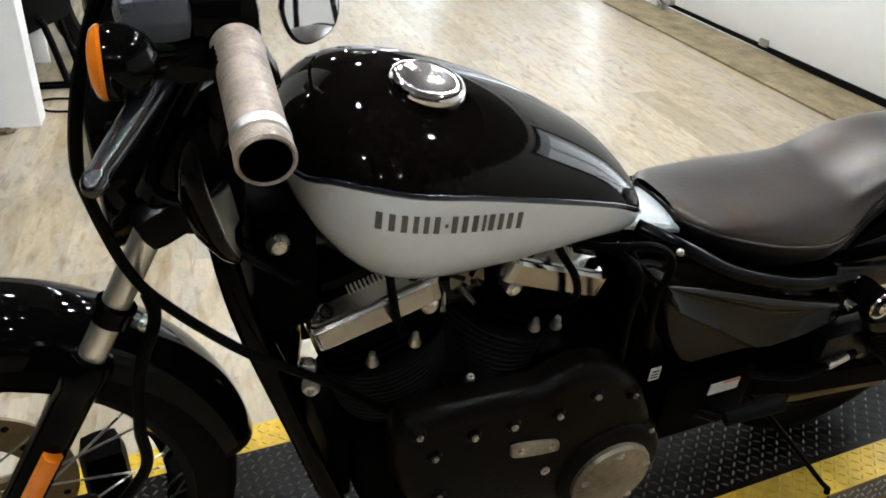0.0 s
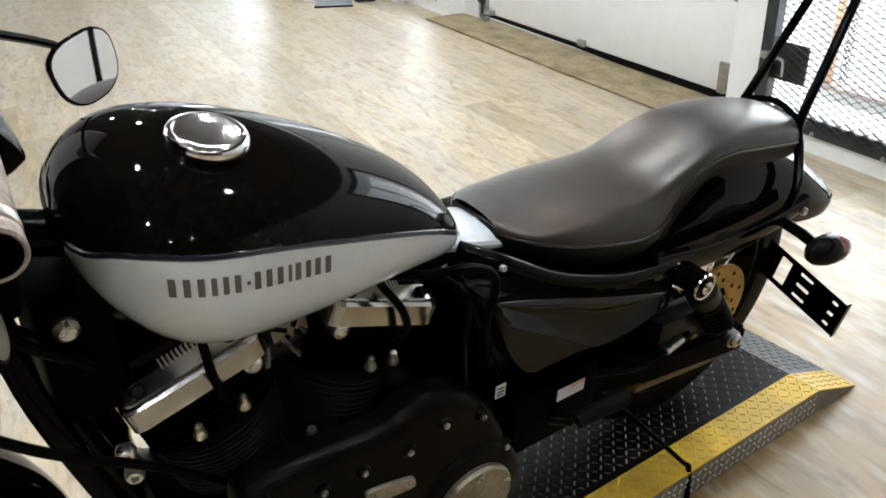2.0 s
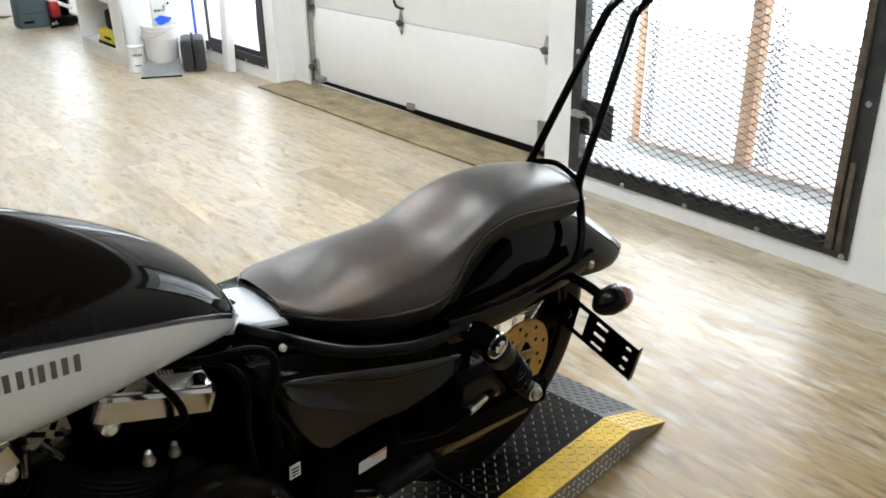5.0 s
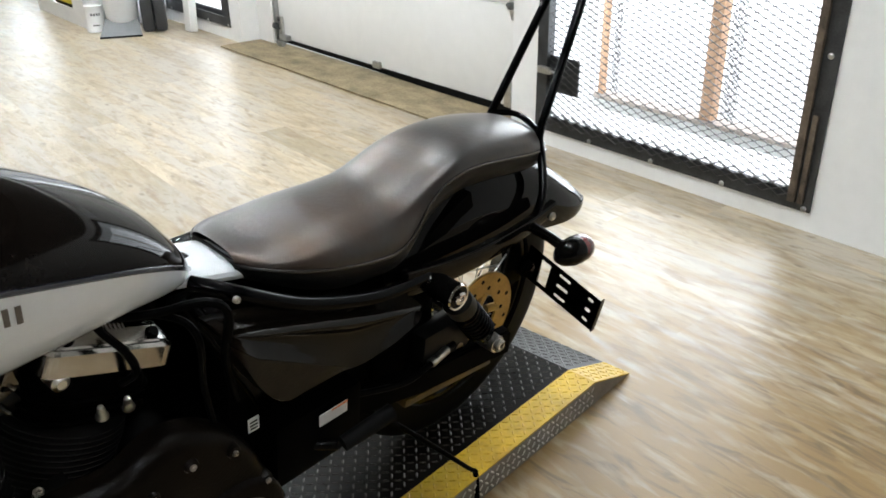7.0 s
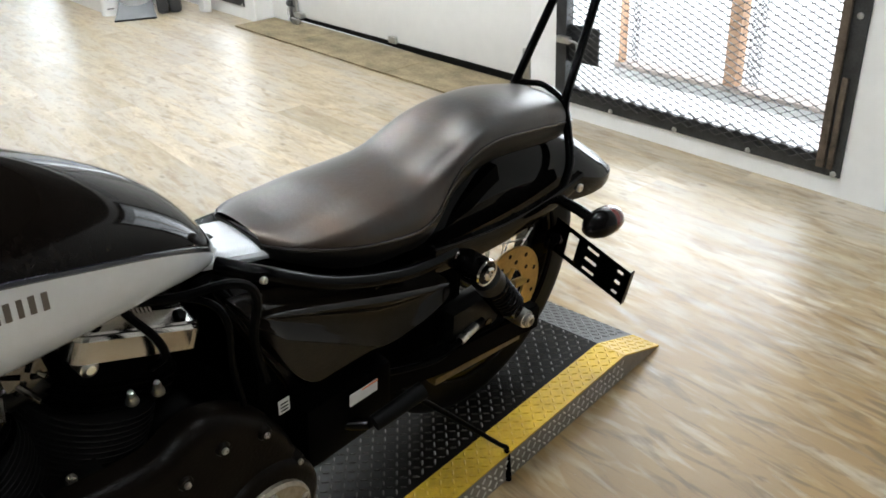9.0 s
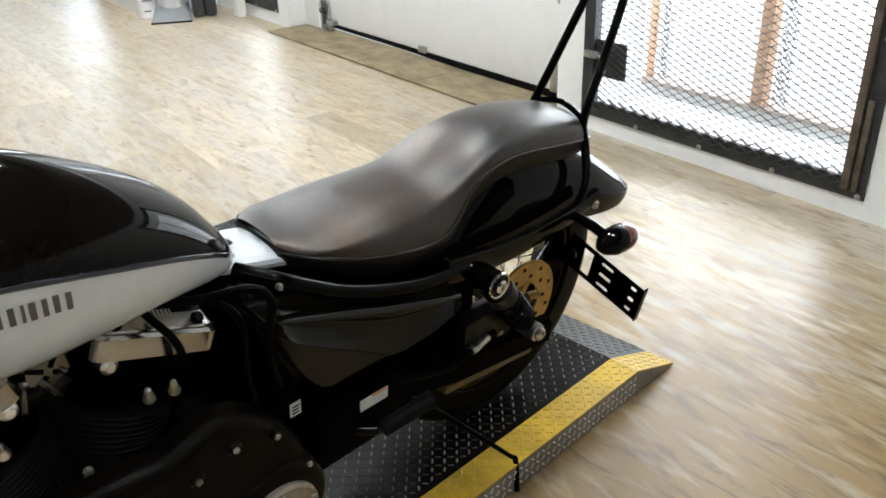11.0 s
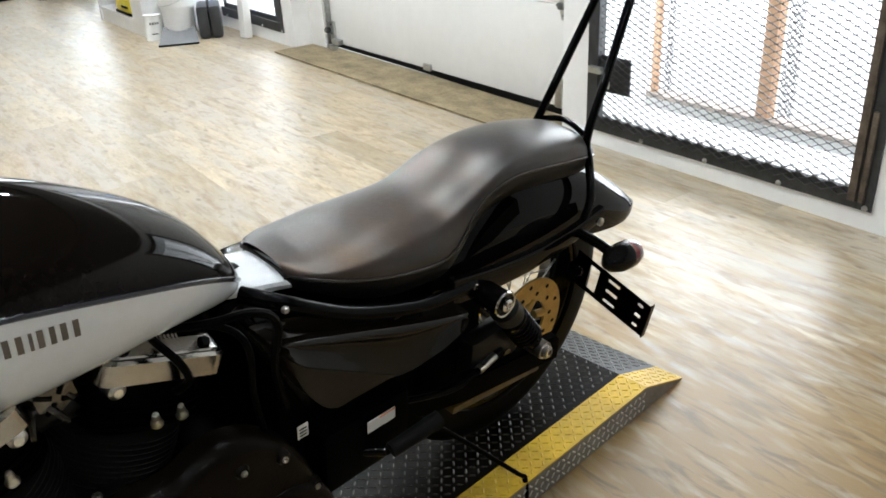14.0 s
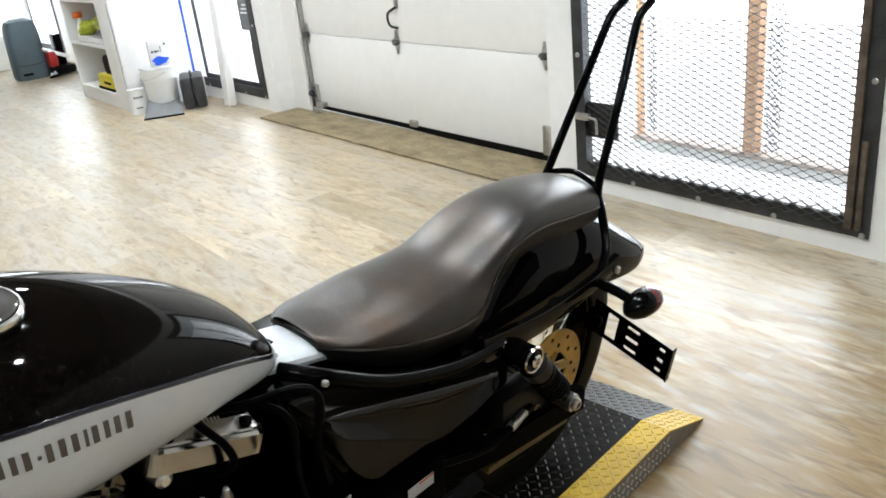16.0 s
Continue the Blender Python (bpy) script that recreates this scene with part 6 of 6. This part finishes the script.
def wheel_stand():
    d = thing("wheel_stand", "black tubular wheel stand on the floor", "wheel stand", pose(0, 4.03, 0))
    part("hoop", tubed([(-0.95, 0, 0.34), (-0.80, 0, 0.345), (-0.735, 0, 0.325), (-0.71, 0, 0.26), (-0.66, 0, 0.016)], 0.016, 10, 6), M_FRAMEBLK, d)
    part("hoop", tubed([(-0.95, 0.35, 0.34), (-0.80, 0.35, 0.345), (-0.735, 0.35, 0.325), (-0.71, 0.35, 0.26), (-0.66, 0.35, 0.016)], 0.016, 10, 6), M_FRAMEBLK, d)
    part("cross_bar", tubed([(-1.0, 0, 0.018), (-0.66, 0, 0.018)], 0.017, 10), M_FRAMEBLK, d)
    part("cross_bar", tubed([(-0.66, 0, 0.018), (-0.66, 0.35, 0.018)], 0.016, 10), M_FRAMEBLK, d)
    part("side_panel", boxed((-1.0, 0.08, 0.10), (-0.735, 0.10, 0.31), 0.01), M_WALL, d, "pale grey panel")
    return d


wheel_stand()


def parked_motorcycle():
    d = thing("motorcycle", "dark motorcycle with laced wheel parked behind the partition", "motorcycle", pose(-0.62, 4.75, 0, 0, 0, 70))
    c = Vector((0, 0, 0.33))
    part("tyre", lathed([(0.25, -0.05), (0.29, -0.055), (0.325, -0.03), (0.33, 0), (0.325, 0.03), (0.29, 0.055), (0.25, 0.05)], at(c), 40), M_TYRE, d)
    part("rim", lathed([(0.23, -0.03), (0.255, -0.035), (0.255, 0.035), (0.23, 0.03)], at(c), 40), M_SATIN, d, "bright steel rim")
    for k in range(20):
        a = 2 * math.pi * k / 20
        part("spoke", tubed([c + Vector((0.03 * math.cos(a + 0.3), 0.03 * (-1) ** k, 0.03 * math.sin(a + 0.3))), c + Vector((0.235 * math.cos(a), 0, 0.235 * math.sin(a)))], 0.002, 5), M_ZINC, d)
    part("hub", lathed([(0.01, -0.06), (0.04, -0.05), (0.03, 0.0), (0.04, 0.05), (0.01, 0.06)], at(c), 16), M_POLISH, d)
    bm = bmesh.new()
    rings = []
    for k in range(17):
        a = radians(20 + 150 * k / 16)
        rings.append([(0.375 * math.cos(a) * (1 - 0.12 * (1 - math.cos(u))), 0.075 * math.sin(u), 0.33 + 0.375 * math.sin(a) * (1 - 0.12 * (1 - math.cos(u)))) for u in (math.pi / 2 * (-1 + j / 4) for j in range(9))])
    ring_loft(bm, rings, closed=False, cap=False)
    bmesh.ops.solidify(bm, geom=bm.faces[:], thickness=0.003)
    part("fender", bm, M_BLACK, d, "gloss black fender")
    for s in (1, -1):
        part("fork_leg", tubed([(0, s * 0.10, 0.33), (-0.22, s * 0.10, 0.85)], [0.026, 0.02], 14), M_FRAMEBLK, d)
    part("body", boxed((-1.3, -0.14, 0.25), (-0.35, 0.14, 0.80), 0.09), M_ENGINE, d, "dark engine and tank mass")
    part("rear_tyre", lathed([(0.2, -0.06), (0.3, -0.07), (0.32, 0), (0.3, 0.07), (0.2, 0.06), (0.05, 0.04), (0.05, -0.04)], at(Vector((-1.5, 0, 0.32))), 32), M_TYRE, d)
    return d


parked_motorcycle()
floor_cable = thing("floor_cable", "thin black cable lying on the floor", "cable", pose(-0.72, 3.72, 0.006))
part("cable", tubed([(-0.05, 0.05, 0), (0.02, -0.02, 0), (0.12, -0.03, 0.0), (0.2, 0.02, 0.0), (0.12, 0.12, 0.0), (0.0, 0.15, 0.0), (-0.06, 0.1, 0)], 0.005, 6, 6), M_HOSE, floor_cable)
leaf = thing("floor_rag", "crumpled brown rag lying by the partition", "rag", pose(-0.86, 3.47, 0))
bm = bmesh.new()
bmesh.ops.create_icosphere(bm, subdivisions=3, radius=1)
for v in bm.verts:
    k = 0.75 + 0.4 * noise.noise(v.co * 2.2)
    v.co = Vector((v.co.x * 0.07 * k, v.co.y * 0.03 * k, max(0.0, v.co.z * 0.022 * k + 0.008)))
part("cloth", bm, mat("brown_rag", (0.16, 0.12, 0.07), 0.9, vary=0.3, scale=40), leaf)

# ---- white shelf unit along the wall ----
M_SHELF = mat("white_shelf_board", (0.86, 0.86, 0.855), 0.45, vary=0.04, scale=4)


def shelf_unit():
    d = thing("shelf_unit", "white open shelf unit against the wall", "shelf unit", pose(2.195, 6.66, 0))
    D = 0.65
    for y in (0.0, 1.22):
        part("side_board", boxed((0, y, 0), (D, y + 0.028, 2.0), 0.002), M_SHELF, d, smooth=False)
    part("divider", boxed((0.004, 0.25, 0.12), (D - 0.02, 0.275, 1.96), 0.002), M_SHELF, d, smooth=False)
    for z in (0.10, 0.485, 0.845, 1.25, 1.62, 1.97):
        part("shelf_board", boxed((0.003, 0.029, z), (D - 0.012, 1.219, z + 0.025), 0.002), M_SHELF, d, smooth=False)
    part("face_board", boxed((-0.004, 0.0, 0.1), (0.012, 0.27, 1.99), 0.002), M_SHELF, d, "white face board", False)
    part("plinth", boxed((0.012, 0.029, 0), (0.028, 1.219, 0.099)), M_SHELF, d, smooth=False)
    part("back_board", boxed((D - 0.012, 0.029, 0.0), (D - 0.002, 1.219, 1.99)), M_SHELF, d, smooth=False)
    return d


shelf_unit()
M_LIME = mat("lime_green_plastic", (0.45, 0.5, 0.04), 0.45, vary=0.15, scale=12)
M_YEL = mat("yellow_plastic", (0.75, 0.62, 0.03), 0.4, vary=0.1, scale=10)
M_ORANGE = mat("orange_plastic", (0.85, 0.16, 0.03), 0.4)
M_GREY = mat("grey_plastic", (0.035, 0.037, 0.04), 0.5, vary=0.15, scale=12)
drill = thing("tool_case", "yellow and black power tool standing on the shelf", "power tool", pose(2.21, 7.02, 0.126))
part("body", boxed((0.0, 0.0, 0.0), (0.28, 0.40, 0.13), 0.03), M_YEL, drill, "yellow plastic body")
part("foot_band", boxed((-0.005, -0.005, 0.0), (0.28, 0.405, 0.025), 0.008), M_RUBBER, drill, "black rubber foot")
part("slot", boxed((-0.006, 0.06, 0.055), (0.004, 0.22, 0.075), 0.004), M_RUBBER, drill, "black vent slot")
part("upper_body", boxed((0.03, 0.0, 0.12), (0.25, 0.28, 0.29), 0.05), M_RUBBER, drill, "black upper housing")
pile = thing("work_gloves", "heap of lime green work gloves in a white tray", "gloves", pose(2.36, 7.36, 0.511))
part("tray", boxed((-0.14, -0.32, 0.0), (0.2, 0.34, 0.05), 0.01), M_SHELF, pile, "low white tray")
for k in range(9):
    bm = bmesh.new()
    bmesh.ops.create_icosphere(bm, subdivisions=3, radius=1)
    o = Vector((random.uniform(-0.10, 0.04), -0.26 + 0.065 * k, 0.10 + 0.05 * math.sin(k * 0.45)))
    for v in bm.verts:
        q = 0.8 + 0.35 * noise.noise(v.co * 2 + o * 20)
        v.co = o + Vector((v.co.x * 0.09 * q, v.co.y * 0.085 * q, v.co.z * 0.07 * q))
    part("glove", bm, M_LIME, pile, "lime green glove")
spray = thing("spray_bottle", "spray bottle with bright orange nozzle on the shelf", "bottle", pose(2.26, 7.66, 0.511))
part("bottle", lathed([(0.0005, 0.0), (0.04, 0.0), (0.042, 0.01), (0.04, 0.12), (0.02, 0.16), (0.014, 0.19), (0.0005, 0.19)], None, 18), M_SHELF, spray)
part("nozzle", boxed((-0.05, -0.02, 0.19), (0.025, 0.02, 0.24), 0.01), M_ORANGE, spray, "orange trigger head")
for i, (y, h, c) in enumerate(((6.98, 0.10, M_GREY), (7.1, 0.13, M_RUBBER), (7.26, 0.09, M_ORANGE), (7.42, 0.12, M_GREY), (7.6, 0.1, M_LIME))):
    b = thing("supply_box", "small workshop supply box on the upper shelf", "box", pose(2.26, y, 0.871), "supply boxes")
    part("carton", boxed((0, 0, 0), (0.15, 0.09, h), 0.004), c, b, smooth=False)

# bucket, paint can, dust pan and cases in the corner
M_PAIL = mat("white_pail_plastic", (0.80, 0.80, 0.79), 0.4, vary=0.04, scale=6)
pail = thing("pail", "stack of white plastic pails on the floor", "pail", pose(2.42, 6.50, 0))
part("body", lathed([(0.0005, 0.002), (0.11, 0.002), (0.115, 0.01), (0.128, 0.28), (0.136, 0.282), (0.136, 0.292), (0.129, 0.294), (0.13, 0.305), (0.139, 0.307), (0.139, 0.318), (0.131, 0.32), (0.132, 0.332), (0.141, 0.334), (0.141, 0.35), (0.134, 0.352), (0.129, 0.34), (0.14, 0.25), (0.0005, 0.25)], None, 40), M_PAIL, pail)
part("handle", tubed([(0.0, -0.142, 0.31), (-0.10, -0.10, 0.27), (-0.144, 0, 0.26), (-0.10, 0.10, 0.27), (0.0, 0.142, 0.31)], 0.0025, 6, 6), M_STEEL, pail, "thin wire handle")
card = thing("product_bag", "white bag with bright blue print in the pail", "bag", pose(2.46, 6.50, 0.26))
bm = bmesh.new()
box(bm, (-0.085, -0.02, 0), (0.075, 0.02, 0.285), 0.01)
for v in bm.verts:
    v.co.y += 0.006 * noise.noise(v.co * 18)
part("bag", bm, M_PAIL, card)
bm = bmesh.new()
pts = [(0.062 * math.cos(t) * (1 + 0.18 * math.sin(5 * t)) - 0.01, 0.032 * math.sin(t) * (1 + 0.2 * math.cos(3 * t)) + 0.125) for t in (2 * math.pi * k / 30 for k in range(30))]
ring_loft(bm, [[(x, y, z) for x, z in pts] for y in (-0.026, -0.0305)])
bmesh.ops.recalc_face_normals(bm, faces=bm.faces)
part("blue_print", bm, mat("bright_blue_print", (0.02, 0.13, 0.85), 0.4), card, "bright blue splash print", False)
for k, (x0, x1) in enumerate(((-0.07, -0.05), (-0.042, -0.022), (-0.014, -0.006), (0.004, 0.01))):
    part("print_bar", boxed((x0, -0.0275, 0.19), (x1, -0.0262, 0.205 + 0.03 * (k == 3))), M_GREY, card, "grey print bar", False)
part("print_dot", lathed([(0.0004, 0), (0.009, 0), (0.009, 0.001), (0.0004, 0.001)], aim((0.045, -0.0265, 0.245), (0.045, -1, 0.245)), 14), M_RUBBER, card, "dark round mark")
can = thing("paint_can", "white paint can with grey label print on the floor", "paint can", pose(2.235, 6.585, 0))
part("tin", lathed([(0.0005, 0.0), (0.066, 0.0), (0.068, 0.004), (0.066, 0.008), (0.066, 0.185), (0.069, 0.188), (0.069, 0.194), (0.06, 0.196), (0.055, 0.188), (0.0005, 0.188)], None, 32), M_PAIL, can)
for k in range(4):
    a0 = radians(-130 + 17 * k)
    bm = bmesh.new()
    ring = [[(0.0668 * math.cos(a0 + radians(11) * j / 3), 0.0668 * math.sin(a0 + radians(11) * j / 3), z) for j in range(4)] for z in (0.125, 0.142)]
    ring_loft(bm, ring, closed=False, cap=False)
    part("print_bar", bm, M_GREY, can, "grey print bar", False)
bm = bmesh.new()
ring_loft(bm, [[(0.0668 * math.cos(radians(-125 + 45 * j / 6)), 0.0668 * math.sin(radians(-125 + 45 * j / 6)), z) for j in range(7)] for z in (0.05, 0.058)], closed=False, cap=False)
part("print_bar", bm, M_GREY, can, "thin dark print line", False)
pan = thing("dust_pan", "grey plastic dust pan lying on the floor", "dust pan", pose(2.17, 6.27, 0.0, 0, 0, -24))
bm = bmesh.new()
rings = []
for k in range(7):
    f = k / 6
    y, h, w = 0.26 * f, 0.012 + 0.085 * f**1.3, 0.15 - 0.03 * f
    rings.append([(0.13 - w, y, 0.0), (0.13 + w, y, 0.0), (0.13 + w, y, h), (0.13 - w, y, h)])
ring_loft(bm, rings)
bmesh.ops.recalc_face_normals(bm, faces=bm.faces)
part("pan", bm, mat("mid_grey_plastic", (0.20, 0.205, 0.215), 0.45, vary=0.1), pan, smooth=False)
part("lip", boxed((-0.02, -0.014, 0.0), (0.28, 0.003, 0.011), 0.003), M_RUBBER, pan, "black rubber lip")
case2 = thing("tool_case", "dark grey hard plastic tool case standing on the floor", "tool case", pose(2.56, 6.40, 0, 0, 0, -22))
for x in (-0.025, 0.068):
    part("half_shell", boxed((x, -0.15, 0.0), (x + 0.088, 0.17, 0.25), 0.03), M_GREY, case2)
part("carry_handle", tubed([(0.066, -0.04, 0.23), (0.066, -0.03, 0.265), (0.066, 0.05, 0.265), (0.066, 0.06, 0.23)], 0.011, 8, 4), M_GREY, case2)
for y in (-0.09, 0.11):
    part("latch", boxed((0.052, y, 0.225), (0.082, y + 0.03, 0.242), 0.004), M_RUBBER, case2)
stud = thing("timber_batten", "white painted batten leaning in front of the glazed door", "batten", pose(2.77, 6.06, 0.004, 0, 3))
part("batten", boxed((-0.03, -0.05, 0), (0.03, 0.05, 1.35), 0.004), M_SHELF, stud)

# far corner: grey bin and stored things
bin_ = thing("waste_bin", "tall blue-grey plastic waste bin on the floor", "bin", pose(2.22, 9.83, 0))
M_BIN = mat("blue_grey_plastic", (0.085, 0.125, 0.15), 0.45, vary=0.1, scale=5)
bm = bmesh.new()
rings = []
for z, w, dd in ((0.0, 0.165, 0.15), (0.03, 0.175, 0.16), (0.45, 0.165, 0.15), (0.54, 0.155, 0.14), (0.60, 0.13, 0.12), (0.625, 0.08, 0.07)):
    rings.append([(w * abs(math.cos(t)) ** 0.5 * (1 if math.cos(t) > 0 else -1), dd * abs(math.sin(t)) ** 0.5 * (1 if math.sin(t) > 0 else -1), z) for t in (2 * math.pi * k / 32 for k in range(32))])
ring_loft(bm, rings)
part("body", bm, M_BIN, bin_)
part("label_plate", boxed((-0.12, -0.168, 0.05), (-0.02, -0.158, 0.075), 0.003), M_RUBBER, bin_, "dark foot pedal slot")
part("seam", tubed([(-0.15, -0.155, 0.16), (0.0, -0.167, 0.15), (0.14, -0.158, 0.17)], 0.004, 6, 4), M_GREY, bin_, "moulded seam")
M_REDP = mat("red_plastic", (0.5, 0.03, 0.03), 0.4, vary=0.2, scale=8)
jack = thing("floor_jack", "red and black floor jack with pale handle", "floor jack", pose(2.50, 9.60, 0))
part("chassis", boxed((-0.10, -0.05, 0.02), (0.12, 0.35, 0.10), 0.02), M_RUBBER, jack)
part("arm", boxed((-0.12, 0.0, 0.09), (-0.03, 0.3, 0.26), 0.03), M_REDP, jack, "red lifting arm")
part("arm", boxed((0.0, 0.1, 0.09), (0.08, 0.3, 0.42), 0.02), M_FRAMEBLK, jack, "black frame")
part("jack_handle", tubed([(0.06, -0.08, 0.19), (-0.06, 0.05, 0.25), (-0.18, 0.15, 0.31)], 0.02, 10), M_SHELF, jack, "pale handle tube")
for x, y in ((-0.1, -0.02), (0.12, -0.02), (-0.1, 0.3), (0.12, 0.3)):
    part("wheel", lathed([(0.005, -0.015), (0.03, -0.015), (0.03, 0.015), (0.005, 0.015)], Matrix.Translation((x, y, 0.03)) @ pose(0, 0, 0, 0, 90), 14), M_STEEL, jack)
part("leg", tubed([(-0.05, -0.02, 0.02), (-0.18, -0.1, 0.012)], 0.012, 8), M_RUBBER, jack)
crate = thing("storage_shelf", "open storage rack with boxes and red tools", "rack", pose(0.5, 10.6, 0))
for x in (0.0, 1.05):
    for y in (0.0, 0.45):
        part("upright", boxed((x, y, 0), (x + 0.04, y + 0.04, 1.8), 0.002), M_FRAME, crate, smooth=False)
for z in (0.12, 0.62, 1.15):
    part("rack_shelf", boxed((0.0, 0.0, z), (1.09, 0.49, z + 0.03), 0.003), M_FRAME, crate, smooth=False)
for x, z, w, h, mm in ((0.08, 0.15, 0.3, 0.22, M_REDP), (0.45, 0.15, 0.2, 0.15, M_GREY), (0.72, 0.15, 0.3, 0.3, M_RUBBER), (0.1, 0.65, 0.25, 0.2, M_GREY), (0.42, 0.65, 0.2, 0.3, M_REDP), (0.7, 0.65, 0.32, 0.16, M_SHELF), (0.2, 1.18, 0.5, 0.3, M_RUBBER)):
    b = thing("storage_box", "workshop box standing on the storage rack", "box", pose(0.5 + x, 10.66, z), "storage boxes")
    part("carton", boxed((0, 0, 0.0005), (w, 0.34, h), 0.01), mm, b)

cab = thing("storage_cabinet", "white low storage cabinet standing in the far corner", "cabinet", pose(1.72, 10.75, 0))
part("carcass", boxed((0, 0, 0.02), (0.5, 0.8, 0.70), 0.008), M_SHELF, cab, smooth=False)
for y in (0.01, 0.405):
    dd = part("cabinet_door", boxed((-0.018, y, 0.05), (-0.001, y + 0.385, 0.68), 0.003), M_SHELF, cab, smooth=False)
    part("door_knob", lathed([(0.0004, 0.02), (0.012, 0.018), (0.008, 0.0), (0.0004, 0.0)], aim((-0.018, y + 0.19, 0.5), (-1, y + 0.19, 0.5)), 12), M_STEEL, dd)
for nm, lab, dx, dy, mm, h in (("canister", "magenta plastic canister on the cabinet", 0.08, 0.1, mat("magenta_plastic", (0.45, 0.02, 0.12), 0.4), 0.22), ("canister", "red plastic canister on the cabinet", 0.1, 0.32, M_REDP, 0.18), ("canister", "grey steel canister on the cabinet", 0.1, 0.55, M_STEEL, 0.2)):
    c2 = thing(nm, lab, "canister", pose(1.72 + dx, 10.75 + dy, 0.7005))
    part("body", lathed([(0.0005, 0), (0.06, 0), (0.065, 0.01), (0.065, h * 0.75), (0.03, h * 0.9), (0.028, h), (0.0005, h)], None, 18), mm, c2)
part_box = thing("engine_part", "dark engine part with bright fittings on the floor", "engine part", pose(1.75, 10.1, 0))
part("block", boxed((-0.12, -0.1, 0.0), (0.14, 0.12, 0.17), 0.03), M_ENGINE, part_box)
for k in range(4):
    part("fitting", lathed([(0.0005, 0.05), (0.03, 0.04), (0.035, 0.0), (0.0005, 0.0)], Matrix.Translation((-0.08 + 0.06 * k, -0.02 * (k % 2), 0.168)), 14), M_CHROME, part_box)


# ---- floor planks ----
def planks():
    """Vinyl planks along the wall, laid in staggered rows."""
    PW, PL, G = 0.152, 1.22, 0.0001
    made = {}

    def plank_mesh(length):
        key = round(length, 2)
        if key not in made:
            bm = bmesh.new()
            w, l, b = PW / 2 - G / 2, length / 2 - G / 2, 0.00003
            lo = [bm.verts.new(p) for p in ((-w, -l, -0.007), (w, -l, -0.007), (w, l, -0.007), (-w, l, -0.007))]
            mid = [bm.verts.new(p) for p in ((-w, -l, -b), (w, -l, -b), (w, l, -b), (-w, l, -b))]
            hi = [bm.verts.new(p) for p in ((-w + b, -l + b, 0), (w - b, -l + b, 0), (w - b, l - b, 0), (-w + b, l - b, 0))]
            bm.faces.new(hi)
            for r0, r1 in ((lo, mid), (mid, hi)):
                for i in range(4):
                    bm.faces.new((r0[i], r0[(i + 1) % 4], r1[(i + 1) % 4], r1[i]))
            me = bpy.data.meshes.new("plank")
            bm.to_mesh(me)
            bm.free()
            me.materials.append(M_PLANK)
            made[key] = me
        return made[key]

    rest_v, rest_f = [], []
    rows = int((WX + 4.5) / PW)
    for r in range(rows + 1):
        xc = WX - PW / 2 - r * PW
        if xc < -4.45:
            break
        y = -4.3 - random.choice((0.0, 0.25, 0.5, 0.75)) * PL - random.uniform(0, 0.2)
        while y < 12.1:
            a, b = max(y, -4.3), min(y + PL, 12.1)
            y += PL
            if b - a < 0.05:
                continue
            near = xc > -1.35 and 0.25 < (a + b) / 2 < 10.2
            if near:
                ob = new("plank", plank_mesh(b - a))
                ob.parent = floor
                ob.location = (xc, (a + b) / 2, 0)
            else:
                k = len(rest_v)
                w = PW / 2 - G / 2
                rest_v += [(xc - w, a + G / 2, 0), (xc + w, a + G / 2, 0), (xc + w, b - G / 2, 0), (xc - w, b - G / 2, 0)]
                rest_f.append((k, k + 1, k + 2, k + 3))
    me = bpy.data.meshes.new("far_planks")
    me.from_pydata(rest_v, [], rest_f)
    me.materials.append(M_PLANK)
    ob = new("far_planks", me)
    ob.parent = floor
    tagged(ob, kind="stuff")


planks()
